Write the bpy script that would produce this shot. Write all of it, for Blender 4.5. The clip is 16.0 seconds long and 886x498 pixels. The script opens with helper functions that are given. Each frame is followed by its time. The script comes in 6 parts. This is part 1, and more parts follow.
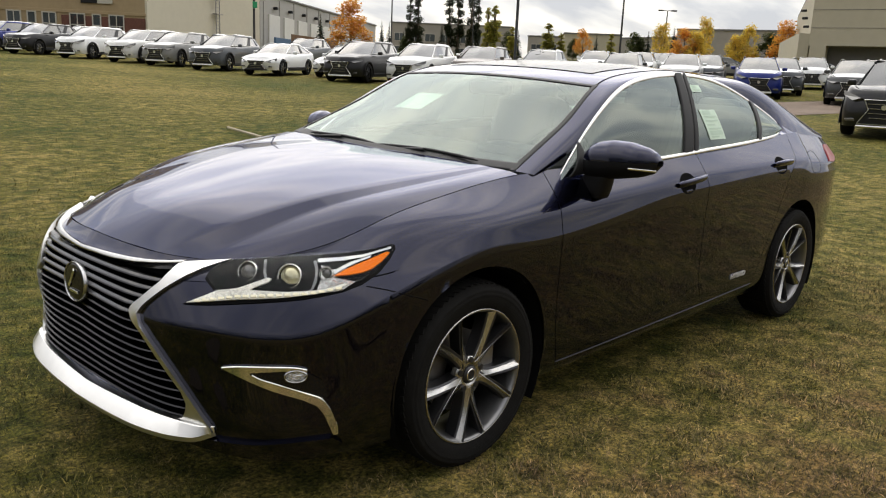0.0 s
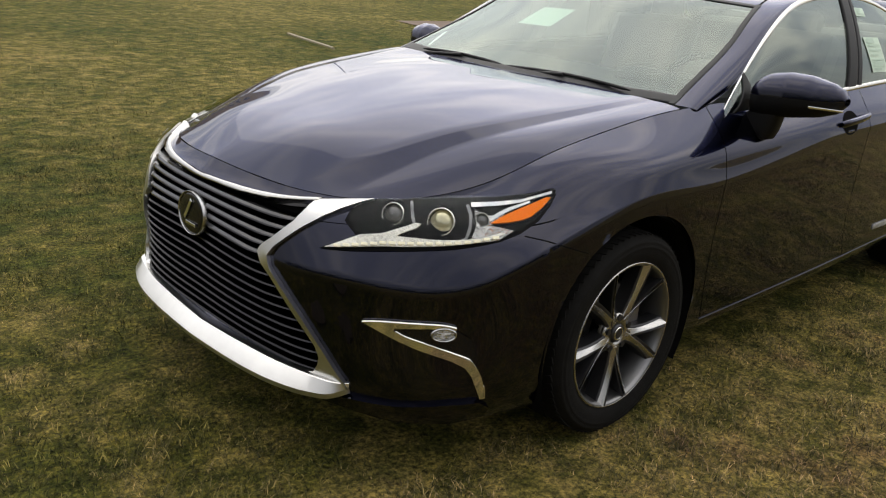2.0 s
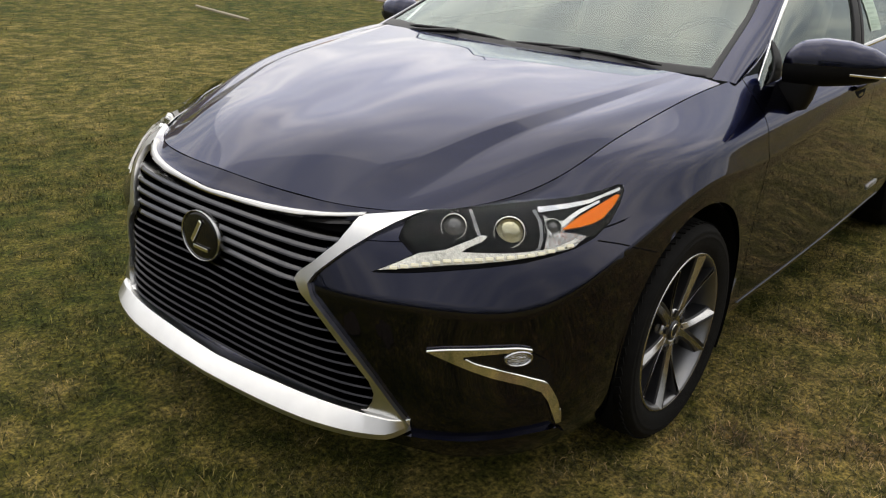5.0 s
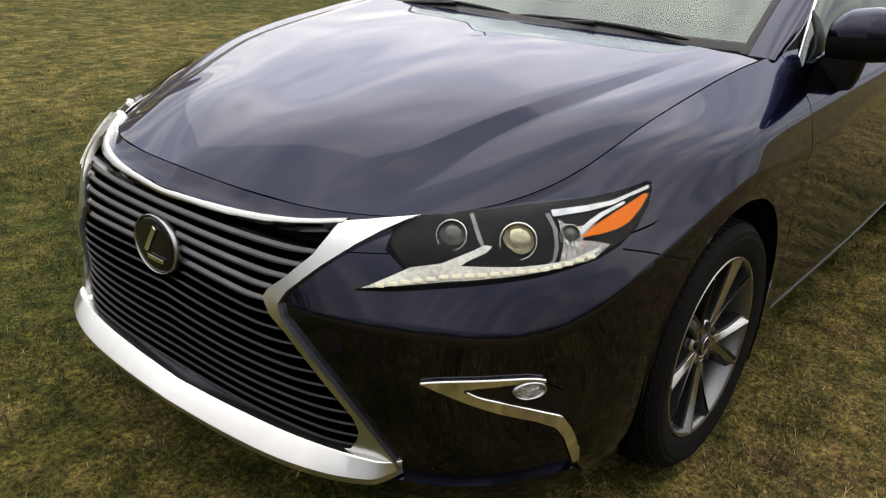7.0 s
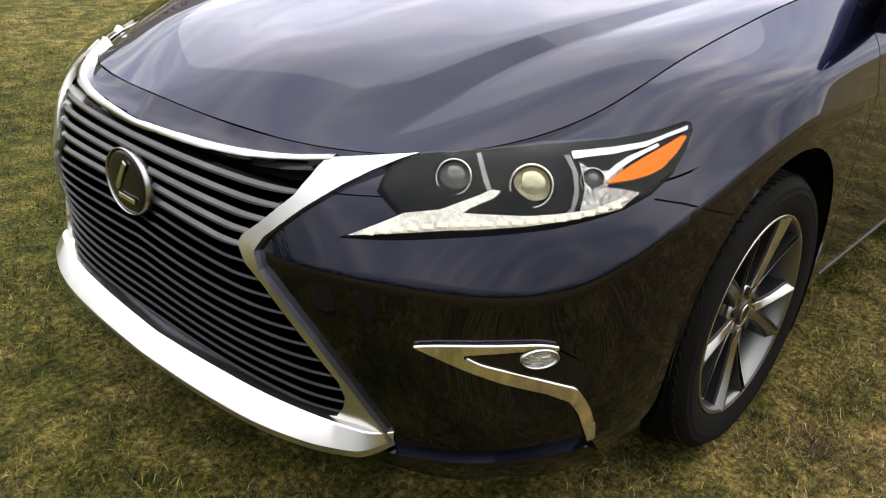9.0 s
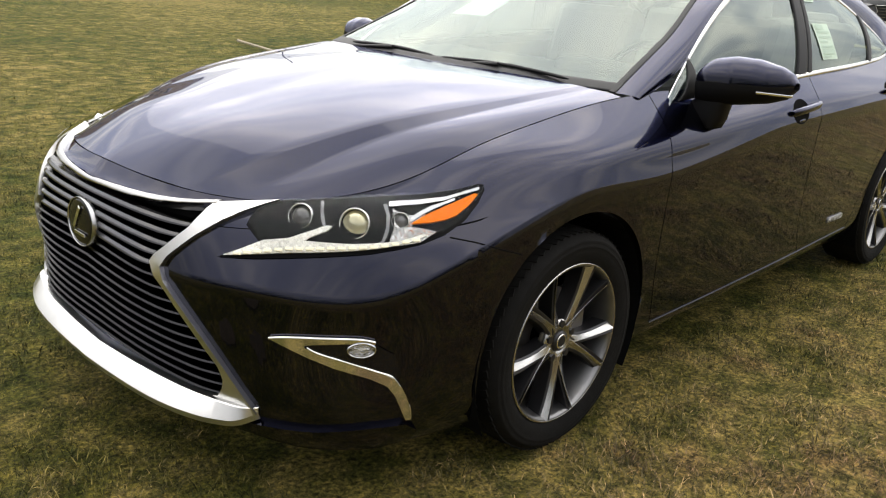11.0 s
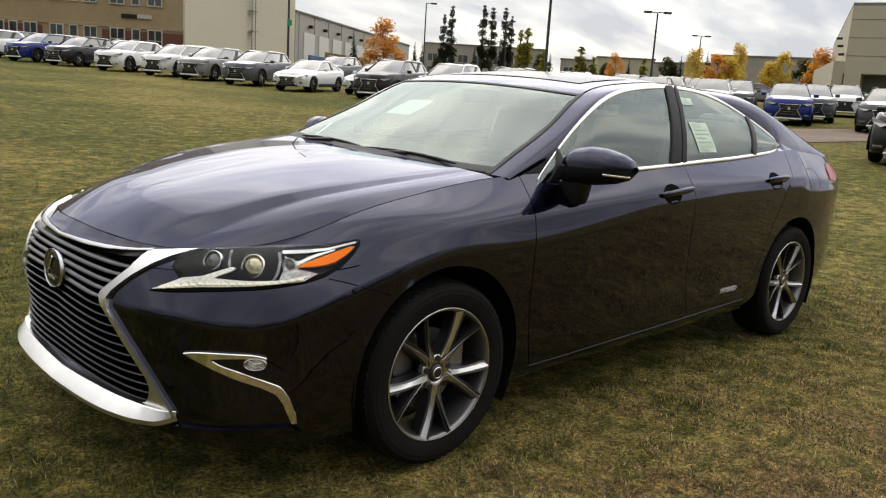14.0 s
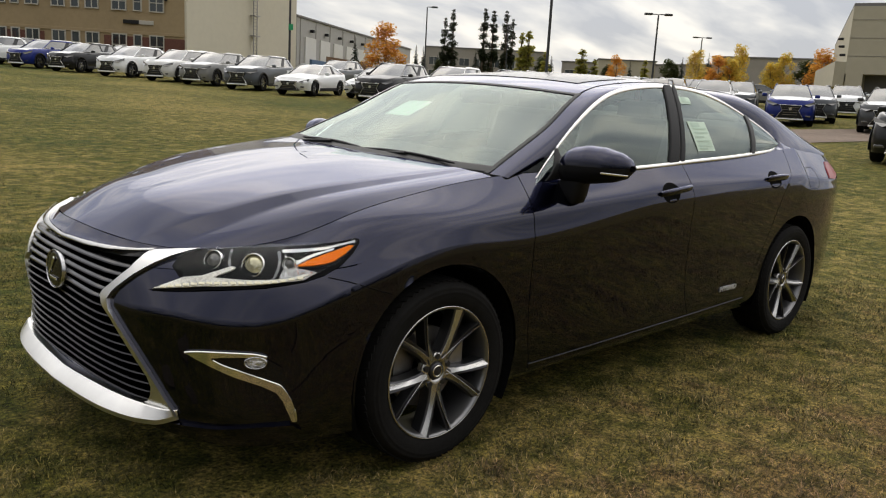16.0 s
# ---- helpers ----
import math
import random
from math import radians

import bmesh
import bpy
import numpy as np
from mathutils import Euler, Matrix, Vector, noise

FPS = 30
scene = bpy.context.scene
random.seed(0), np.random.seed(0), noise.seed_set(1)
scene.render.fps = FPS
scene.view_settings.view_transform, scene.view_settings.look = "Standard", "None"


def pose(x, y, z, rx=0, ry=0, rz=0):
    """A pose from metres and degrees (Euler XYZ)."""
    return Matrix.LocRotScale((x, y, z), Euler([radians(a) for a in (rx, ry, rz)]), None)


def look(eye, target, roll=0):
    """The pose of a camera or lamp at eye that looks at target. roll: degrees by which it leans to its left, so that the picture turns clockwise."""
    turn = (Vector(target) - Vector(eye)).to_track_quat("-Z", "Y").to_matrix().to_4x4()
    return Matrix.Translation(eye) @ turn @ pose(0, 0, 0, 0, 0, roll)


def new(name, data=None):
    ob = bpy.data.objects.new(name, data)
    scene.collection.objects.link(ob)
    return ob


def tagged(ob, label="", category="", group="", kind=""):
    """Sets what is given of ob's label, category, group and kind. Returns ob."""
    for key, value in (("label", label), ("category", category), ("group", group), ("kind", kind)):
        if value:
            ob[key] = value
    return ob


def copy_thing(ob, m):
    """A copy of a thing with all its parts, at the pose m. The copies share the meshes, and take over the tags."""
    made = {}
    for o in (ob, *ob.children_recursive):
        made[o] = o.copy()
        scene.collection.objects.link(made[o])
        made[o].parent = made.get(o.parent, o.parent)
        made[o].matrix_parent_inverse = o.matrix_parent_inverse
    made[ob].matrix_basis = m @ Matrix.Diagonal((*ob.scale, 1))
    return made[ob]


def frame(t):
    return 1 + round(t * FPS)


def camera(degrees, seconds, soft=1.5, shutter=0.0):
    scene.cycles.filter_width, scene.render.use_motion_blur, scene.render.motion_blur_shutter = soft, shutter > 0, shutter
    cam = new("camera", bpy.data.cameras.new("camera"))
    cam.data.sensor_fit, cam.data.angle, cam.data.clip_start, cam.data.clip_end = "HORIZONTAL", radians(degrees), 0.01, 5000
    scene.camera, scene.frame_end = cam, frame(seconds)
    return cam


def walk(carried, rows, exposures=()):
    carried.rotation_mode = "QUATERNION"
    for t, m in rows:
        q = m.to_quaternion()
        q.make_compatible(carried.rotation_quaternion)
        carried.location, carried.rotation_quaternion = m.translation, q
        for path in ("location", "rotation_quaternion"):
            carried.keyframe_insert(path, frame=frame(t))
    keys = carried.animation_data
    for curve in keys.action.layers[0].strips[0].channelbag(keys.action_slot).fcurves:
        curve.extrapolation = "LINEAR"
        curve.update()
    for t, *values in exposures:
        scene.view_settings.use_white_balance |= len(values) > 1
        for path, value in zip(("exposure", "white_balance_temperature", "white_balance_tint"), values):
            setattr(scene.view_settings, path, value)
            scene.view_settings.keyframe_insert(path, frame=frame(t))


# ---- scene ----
cam = camera(59.0, 16.0, soft=1.15)
PATH = [
    (0, (-1.935, -2.581, 1.345), (-0.532, -1.222, 0.915), 2.4),
    (0.5, (-1.965, -2.475, 1.343), (-0.576, -1.119, 0.859), 3.2),
    (1, (-1.997, -2.366, 1.328), (-0.656, -0.992, 0.768), 3.9),
    (1.5, (-1.981, -2.271, 1.324), (-0.692, -0.88, 0.686), 4.3),
    (2, (-1.962, -2.124, 1.339), (-0.666, -0.745, 0.694), 4.2),
    (2.5, (-1.953, -2.068, 1.339), (-0.672, -0.683, 0.674), 3.6),
    (3, (-1.989, -1.992, 1.341), (-0.673, -0.655, 0.648), 4.0),
    (3.5, (-2.048, -1.853, 1.357), (-0.668, -0.589, 0.649), 3.0),
    (4, (-2.102, -1.786, 1.358), (-0.667, -0.591, 0.641), 2.4),
    (6.3, (-1.856, -1.541, 1.317), (-0.436, -0.33, 0.599), 2.7),
    (6.5, (-1.841, -1.529, 1.311), (-0.413, -0.329, 0.588), 2.6),
    (7, (-1.792, -1.487, 1.303), (-0.378, -0.297, 0.538), 2.1),
    (7.5, (-1.709, -1.431, 1.285), (-0.313, -0.261, 0.458), 2.4),
    (8, (-1.648, -1.365, 1.231), (-0.277, -0.226, 0.324), 2.8),
    (8.2, (-1.619, -1.338, 1.197), (-0.271, -0.179, 0.281), 2.3),
    (10.3, (-1.644, -1.8, 1.24), (-0.323, -0.488, 0.509), 2.1),
    (10.5, (-1.672, -1.88, 1.248), (-0.332, -0.573, 0.543), 2.3),
    (11, (-1.74, -2.06, 1.27), (-0.376, -0.735, 0.648), 3.5),
    (11.5, (-1.733, -2.171, 1.287), (-0.355, -0.839, 0.716), 2.4),
    (12, (-1.702, -2.329, 1.296), (-0.337, -0.966, 0.768), 3.1),
    (12.5, (-1.699, -2.492, 1.289), (-0.332, -1.113, 0.809), 3.4),
    (13, (-1.726, -2.589, 1.286), (-0.366, -1.194, 0.834), 2.6),
    (13.5, (-1.798, -2.702, 1.28), (-0.435, -1.309, 0.828), 3.0),
    (14, (-1.824, -2.762, 1.292), (-0.467, -1.344, 0.908), 3.6),
    (14.5, (-1.816, -2.788, 1.296), (-0.45, -1.372, 0.94), 3.5),
    (15, (-1.819, -2.801, 1.289), (-0.443, -1.392, 0.942), 3.2),
    (15.5, (-1.819, -2.801, 1.275), (-0.447, -1.39, 0.917), 3.1),
    (16, (-1.827, -2.785, 1.28), (-0.474, -1.361, 0.904), 3.2),
]
EXPOSURE = ((0.0, -0.12), (0.5, -0.16), (1.0, -0.24), (2.0, -0.25), (3.5, -0.26), (4.0, -0.26), (6.5, -0.22), (7.0, -0.16), (8.0, 0.22), (10.5, 0.45), (11.5, 0.04), (12.5, -0.02), (13.5, 0.02), (14.5, -0.29), (15.5, -0.27), (16.0, -0.36))
walk(cam, [(t, look(eye, target, roll)) for t, eye, target, roll in PATH], EXPOSURE)

# ---- world, sun ----
def clamp01(v):
    return max(0.0, min(1.0, v))


SUN_AZ, SUN_EL = 42.0, 40.0
sun_from = Vector((math.cos(radians(SUN_AZ)) * math.cos(radians(SUN_EL)), math.sin(radians(SUN_AZ)) * math.cos(radians(SUN_EL)), math.sin(radians(SUN_EL))))
world = bpy.data.worlds.new("overcast_sky")
scene.world = world
world.use_nodes = True
wn, wl = world.node_tree.nodes, world.node_tree.links
wn.clear()
w_out = wn.new("ShaderNodeOutputWorld")
w_bg = wn.new("ShaderNodeBackground")
w_sky = wn.new("ShaderNodeTexSky")
w_sky.sky_type, w_sky.sun_disc = "NISHITA", False
w_sky.sun_elevation, w_sky.sun_rotation = radians(SUN_EL), radians(90 - SUN_AZ)
w_co = wn.new("ShaderNodeTexCoord")
w_sep = wn.new("ShaderNodeSeparateXYZ")
w_div = wn.new("ShaderNodeVectorMath")
w_div.operation = "DIVIDE"
w_max = wn.new("ShaderNodeMath")
w_max.operation, w_max.inputs[1].default_value = "MAXIMUM", 0.0
w_add = wn.new("ShaderNodeMath")
w_add.operation, w_add.inputs[1].default_value = "ADD", 0.24
w_comb = wn.new("ShaderNodeCombineXYZ")
wl.new(w_co.outputs["Generated"], w_sep.inputs[0])
wl.new(w_sep.outputs["Z"], w_max.inputs[0])
wl.new(w_max.outputs[0], w_add.inputs[0])
for k in range(3):
    wl.new(w_add.outputs[0], w_comb.inputs[k])
wl.new(w_co.outputs["Generated"], w_div.inputs[0])
wl.new(w_comb.outputs[0], w_div.inputs[1])
w_map = wn.new("ShaderNodeMapping")
w_map.inputs["Rotation"].default_value = (0, 0, radians(35))
w_map.inputs["Scale"].default_value = (0.8, 1.7, 0.0)
wl.new(w_div.outputs[0], w_map.inputs["Vector"])
w_noise = wn.new("ShaderNodeTexNoise")
w_noise.inputs["Scale"].default_value, w_noise.inputs["Detail"].default_value = 2.4, 6.0
w_noise.inputs["Roughness"].default_value, w_noise.inputs["Distortion"].default_value = 0.50, 0.2
wl.new(w_map.outputs[0], w_noise.inputs["Vector"])
w_ramp = wn.new("ShaderNodeValToRGB")
e = w_ramp.color_ramp.elements
e[0].position, e[0].color = 0.36, (0.52, 0.53, 0.57, 1)
e[1].position, e[1].color = 0.63, (1.05, 0.995, 0.91, 1)
m_ = e.new(0.50)
m_.color = (0.725, 0.715, 0.71, 1)
wl.new(w_noise.outputs["Fac"], w_ramp.inputs[0])
w_mul = wn.new("ShaderNodeMix")
w_mul.data_type, w_mul.blend_type = "RGBA", "MIX"
w_mul.inputs["Factor"].default_value = 0.86
w_skys = wn.new("ShaderNodeVectorMath")
w_skys.operation = "SCALE"
w_skys.inputs["Scale"].default_value = 0.10
wl.new(w_sky.outputs[0], w_skys.inputs[0])
w_cl = wn.new("ShaderNodeVectorMath")
w_cl.operation = "SCALE"
w_ov = wn.new("ShaderNodeMapRange")
w_ov.interpolation_type = "SMOOTHSTEP"
for k, v in enumerate((0.09, 0.56, 1.20, 2.95)):
    w_ov.inputs[k + 1].default_value = v
wl.new(w_max.outputs[0], w_ov.inputs[0])
# the cloud is brighter round the hidden sun
w_glow, w_away, w_prod = wn.new("ShaderNodeVectorMath"), wn.new("ShaderNodeMapRange"), wn.new("ShaderNodeMath")
w_glow.operation, w_prod.operation, w_away.interpolation_type = "DOT_PRODUCT", "MULTIPLY", "SMOOTHSTEP"
w_glow.inputs[1].default_value = sun_from
for k, v in enumerate((-0.55, 1.0, 0.42, 1.16)):
    w_away.inputs[k + 1].default_value = v
wl.new(w_co.outputs["Generated"], w_glow.inputs[0])
wl.new(w_glow.outputs["Value"], w_away.inputs[0])
wl.new(w_ov.outputs[0], w_prod.inputs[0])
wl.new(w_away.outputs[0], w_prod.inputs[1])
wl.new(w_prod.outputs[0], w_cl.inputs["Scale"])
wl.new(w_ramp.outputs[0], w_cl.inputs[0])
wl.new(w_skys.outputs[0], w_mul.inputs["A"])
wl.new(w_cl.outputs[0], w_mul.inputs["B"])
wl.new(w_mul.outputs["Result"], w_bg.inputs["Color"])
w_bg.inputs["Strength"].default_value = 1.0
wl.new(w_bg.outputs[0], w_out.inputs["Surface"])

sun = new("sun", bpy.data.lights.new("sun", "SUN"))
sun.data.energy, sun.data.angle, sun.data.color = 0.8, radians(70), (1.0, 0.94, 0.85)
sun.matrix_world = look(sun_from * 60, (0, 0, 0))


# ---- materials ----
def material(name, color, rough=0.5, metal=0.0, coat=0.0, grain=0.0, scale=30.0, bump=0.0, bump_scale=200.0, vary=0.0, coat_rough=0.03, spec=0.5):
    """A principled material: colour broken up at two scales, with fine relief."""
    m = bpy.data.materials.new(name)
    m.use_nodes = True
    n, l = m.node_tree.nodes, m.node_tree.links
    b = n["Principled BSDF"]
    b.inputs["Base Color"].default_value = (*color, 1)
    b.inputs["Roughness"].default_value, b.inputs["Metallic"].default_value = rough, metal
    b.inputs["Coat Weight"].default_value, b.inputs["Coat Roughness"].default_value = coat, coat_rough
    b.inputs["Specular IOR Level"].default_value = spec
    co = n.new("ShaderNodeTexCoord")
    if grain or vary:
        big, small = n.new("ShaderNodeTexNoise"), n.new("ShaderNodeTexNoise")
        big.inputs["Scale"].default_value, small.inputs["Scale"].default_value = scale * 0.12, scale
        big.inputs["Detail"].default_value, small.inputs["Detail"].default_value = 3, 6
        l.new(co.outputs["Object"], big.inputs["Vector"])
        l.new(co.outputs["Object"], small.inputs["Vector"])
        add = n.new("ShaderNodeMath")
        add.operation = "ADD"
        l.new(big.outputs["Fac"], add.inputs[0])
        l.new(small.outputs["Fac"], add.inputs[1])
        rng = n.new("ShaderNodeMapRange")
        rng.inputs["From Min"].default_value, rng.inputs["From Max"].default_value = 0.6, 1.4
        rng.inputs["To Min"].default_value, rng.inputs["To Max"].default_value = 1 - grain, 1 + grain
        l.new(add.outputs[0], rng.inputs["Value"])
        mul = n.new("ShaderNodeVectorMath")
        mul.operation = "SCALE"
        mul.inputs[0].default_value = color
        l.new(rng.outputs[0], mul.inputs["Scale"])
        l.new(mul.outputs[0], b.inputs["Base Color"])
    if bump:
        nb, bp = n.new("ShaderNodeTexNoise"), n.new("ShaderNodeBump")
        nb.inputs["Scale"].default_value, nb.inputs["Detail"].default_value = bump_scale, 3
        bp.inputs["Strength"].default_value, bp.inputs["Distance"].default_value = bump, 0.01
        l.new(co.outputs["Object"], nb.inputs["Vector"])
        l.new(nb.outputs["Fac"], bp.inputs["Height"])
        l.new(bp.outputs[0], b.inputs["Normal"])
    return m


def glass_material(name, tint, rough=0.0, clear=0.75):
    """Thin glazing: a mirror by Fresnel over a tinted see-through pane."""
    m = bpy.data.materials.new(name)
    m.use_nodes = True
    n, l = m.node_tree.nodes, m.node_tree.links
    n.clear()
    out, mix, fr = n.new("ShaderNodeOutputMaterial"), n.new("ShaderNodeMixShader"), n.new("ShaderNodeFresnel")
    tr, gl = n.new("ShaderNodeBsdfTransparent"), n.new("ShaderNodeBsdfGlossy")
    fr.inputs["IOR"].default_value = clear
    tr.inputs["Color"].default_value = (*tint, 1)
    gl.inputs["Roughness"].default_value = rough
    gl.inputs["Color"].default_value = (0.90, 1.0, 0.96, 1)
    l.new(fr.outputs[0], mix.inputs[0])
    l.new(tr.outputs[0], mix.inputs[1])
    l.new(gl.outputs[0], mix.inputs[2])
    l.new(mix.outputs[0], out.inputs["Surface"])
    return m


PAINT = material("navy_paint", (0.0110, 0.0120, 0.0290), 0.24, 1.0, coat=1.0, coat_rough=0.014, spec=0.0)
PAINT.node_tree.nodes["Principled BSDF"].inputs["Coat IOR"].default_value = 1.45
PAINT.node_tree.nodes["Principled BSDF"].inputs["Specular Tint"].default_value = (0.50, 0.52, 0.70, 1)
CHROME = material("chrome", (0.78, 0.77, 0.74), 0.10, 1.0)
SATIN = material("satin_silver", (0.74, 0.735, 0.72), 0.28, 1.0, grain=.04, scale=40)
BLACK = material("black_plastic", (0.012, 0.012, 0.013), 0.45, grain=0.15, scale=60, spec=0.25)
GLOSS_BLACK = material("gloss_black", (0.006, 0.006, 0.007), 0.16, spec=0.4)
LINER = material("dark_liner", (0.006, 0.006, 0.006), 0.9, spec=0.05)
RUBBER = material("tyre_rubber", (0.0085, 0.0082, 0.0078), 0.8, spec=.12, grain=0.35, scale=40, bump=0.25, bump_scale=300)
ALLOY = material("machined_alloy", (0.50, 0.495, 0.485), 0.26, 1.0, grain=0.06, scale=200)
RIM_GREY = material("grey_rim_paint", (0.22, 0.22, 0.225), 0.32, 0.9, grain=0.08)
ALLOY_DARK = material("graphite_alloy", (0.06, 0.06, 0.065), 0.38, 0.8, grain=0.1)
STEEL = material("brake_steel", (0.38, 0.37, 0.36), 0.4, 1.0, grain=0.2)
GLASS = glass_material("windscreen_glass", (0.60, 0.70, 0.64), clear=1.82)
SIDE_GLASS = glass_material("side_glass", (0.62, 0.72, 0.66), clear=1.95)
CLEAR = glass_material("clear_lens", (0.97, 0.98, 0.98), clear=1.25)
CLEAR.node_tree.nodes["Glossy BSDF"].inputs["Color"].default_value = (1, 1, 1, 1)
def lit(m, color, strength):
    b = m.node_tree.nodes["Principled BSDF"]
    b.inputs["Emission Color"].default_value, b.inputs["Emission Strength"].default_value = (*color, 1), strength
    return m


AMBER = material("amber_reflector", (0.98, 0.23, 0.004), 0.5, spec=0.1)
RED = material("red_lens", (0.30, 0.008, 0.010), 0.3, coat=0.25)
WHITE_LENS = material("day_light_strip", (0.86, 0.84, 0.77), 0.22, grain=0.35, scale=110, coat=0.8, bump=.5, bump_scale=120)
PROJECTOR = material("projector_lens", (0.10, 0.10, 0.10), 0.04, coat=1.0, metal=0.3)
BULB_LENS = material("lit_projector_lens", (0.55, 0.52, 0.34), 0.05, coat=1.0, metal=0.6)
ELEMENT = lit(material("light_element", (0.85, 0.80, 0.62), 0.15, coat=1.0), (1.0, .93, .7), .25)
MIRROR_BLACK = material("mirror_black", (0.006, 0.006, 0.007), 0.5, spec=0.2)
REFLECTOR = material("lamp_reflector", (0.5, 0.5, 0.5), 0.14, 1.0, grain=.2, scale=60)
LEATHER = material("grey_leather", (0.30, 0.29, 0.26), 0.6, grain=0.12, scale=20, bump=0.2)
DASH = material("dashboard_vinyl", (0.045, 0.047, 0.048), 0.65, grain=0.15, bump=0.2)
PAPER = material("sticker_paper", (0.62, 0.76, 0.64), 0.7, grain=0.04)
INK = material("printed_ink", (0.50, 0.64, 0.53), 0.7)
LAMP_BLACK = material("lamp_inside", (0.005, 0.005, 0.006), 0.5, spec=0.05)


# ---- mesh helpers ----
def mesh_of(name, verts, faces, mat, smooth=True):
    me = bpy.data.meshes.new(name)
    me.from_pydata([tuple(v) for v in verts], [], faces)
    me.materials.append(mat)
    if smooth:
        me.polygons.foreach_set("use_smooth", [True] * len(me.polygons))
    me.update()
    return me


def child(name, me, parent, label=""):
    ob = new(name, me)
    ob.parent = parent
    return tagged(ob, label)


def part(name, bm, mat, parent, label="", smooth=False):
    """Links a bmesh as one mesh object under a thing or under a part."""
    me = bpy.data.meshes.new(name)
    bm.to_mesh(me)
    bm.free()
    me.materials.append(mat)
    if smooth:
        me.polygons.foreach_set("use_smooth", [True] * len(me.polygons))
    return child(name, me, parent, label)


def thing(name, label, category, m=None, group="", kind=""):
    ob = new(name)
    ob.empty_display_size = 0.2
    if m is not None:
        ob.matrix_basis = m
    return tagged(ob, label, category, group, kind)


def box(bm, size, at=(0, 0, 0), bevel=0.0, turn=None):
    m = Matrix.Translation(at) @ (turn.to_4x4() if turn else Matrix()) @ Matrix.Diagonal((*size, 1))
    vs = bmesh.ops.create_cube(bm, size=1.0, matrix=m)["verts"]
    if bevel:
        es = list({e_ for v in vs for e_ in v.link_edges})
        bmesh.ops.bevel(bm, geom=es, offset=bevel, segments=2, profile=0.5, affect="EDGES")
    return bm


def tube(bm, r, a, b, seg=16, r2=None):
    a, b = Vector(a), Vector(b)
    m = Matrix.Translation((a + b) / 2) @ (b - a).to_track_quat("Z", "Y").to_matrix().to_4x4()
    bmesh.ops.create_cone(bm, cap_ends=True, segments=seg, radius1=r, radius2=r if r2 is None else r2, depth=(b - a).length, matrix=m)
    return bm


def natural(pts, n):
    """A C2 cubic through the points, n samples a span. Works on any trailing shape."""
    p = np.asarray(pts, float)
    k = len(p)
    a = np.zeros((k, k))
    r = np.zeros_like(p)
    a[0, 0] = a[-1, -1] = 1
    for i in range(1, k - 1):
        a[i, i - 1], a[i, i], a[i, i + 1] = 1, 4, 1
        r[i] = 6 * (p[i - 1] - 2 * p[i] + p[i + 1])
    m2 = np.linalg.solve(a, r.reshape(k, -1)).reshape(p.shape)
    t = np.linspace(0, k - 1, (k - 1) * n + 1)
    i = np.minimum(t.astype(int), k - 2)
    f = (t - i).reshape(-1, *([1] * (p.ndim - 1)))
    return (m2[i] * (1 - f) ** 3 + m2[i + 1] * f ** 3) / 6 + (p[i] - m2[i] / 6) * (1 - f) + (p[i + 1] - m2[i + 1] / 6) * f


def loft(lines, nu, nv):
    """lines: feature lines with the same number of points each; the sheet through them, [along, across, xyz]."""
    g = natural(np.asarray(lines, float).transpose(1, 0, 2), nu)
    return natural(g.transpose(1, 0, 2), nv).transpose(1, 0, 2)


def mirrored(g):
    h = g[::-1].copy()
    h[..., 1] *= -1
    return h


def grid_faces(nu, nv, flip=False):
    f = []
    for i in range(nu - 1):
        for j in range(nv - 1):
            a, b, c, d = i * nv + j, (i + 1) * nv + j, (i + 1) * nv + j + 1, i * nv + j + 1
            f.append((a, d, c, b) if flip else (a, b, c, d))
    return f


def inset(g, sides, gap=0.0022):
    """Pulls the open edges of a panel in by half a shut line. sides: of "u0 u1 v0 v1"."""
    g = g.copy()
    for s in sides.split():
        h = g if s[0] == "u" else g.transpose(1, 0, 2)
        i, j = (0, 1) if s[1] == "0" else (-1, -2)
        d = h[j] - h[i]
        h[i] = h[i] + d * np.minimum(1, gap / np.maximum(1e-6, np.linalg.norm(d, axis=-1, keepdims=True)))
    return g


ARCHES = ((0.012, 0.340, 0.384), (2.820, 0.340, 0.384))


def panel_mesh(name, g, mat, flip=False, arches=False, thick=0.0):
    nu, nv = g.shape[:2]
    v = g.reshape(-1, 3).copy()
    faces = grid_faces(nu, nv, flip)
    if arches:
        for cx, cz, r in ARCHES:
            d = np.hypot(v[:, 0] - cx, v[:, 2] - cz)
            inside = d < r
            keep = [f for f in faces if not all(inside[k] for k in f)]
            used = {k for f in keep for k in f}
            for k in used:
                if inside[k]:
                    s = r / d[k]
                    v[k, 0], v[k, 2] = cx + (v[k, 0] - cx) * s, cz + (v[k, 2] - cz) * s
            faces = keep
        used = sorted({k for f in faces for k in f})
        at = {k: i for i, k in enumerate(used)}
        v, faces = v[used], [tuple(at[k] for k in f) for f in faces]
    return mesh_of(name, v, faces, mat)


def side_grid(g, side):
    """Half-car coordinates (x, out from the middle, z) to the car's left (1) or right (-1) side."""
    h = g.copy()
    h[..., 1] *= -side
    return h


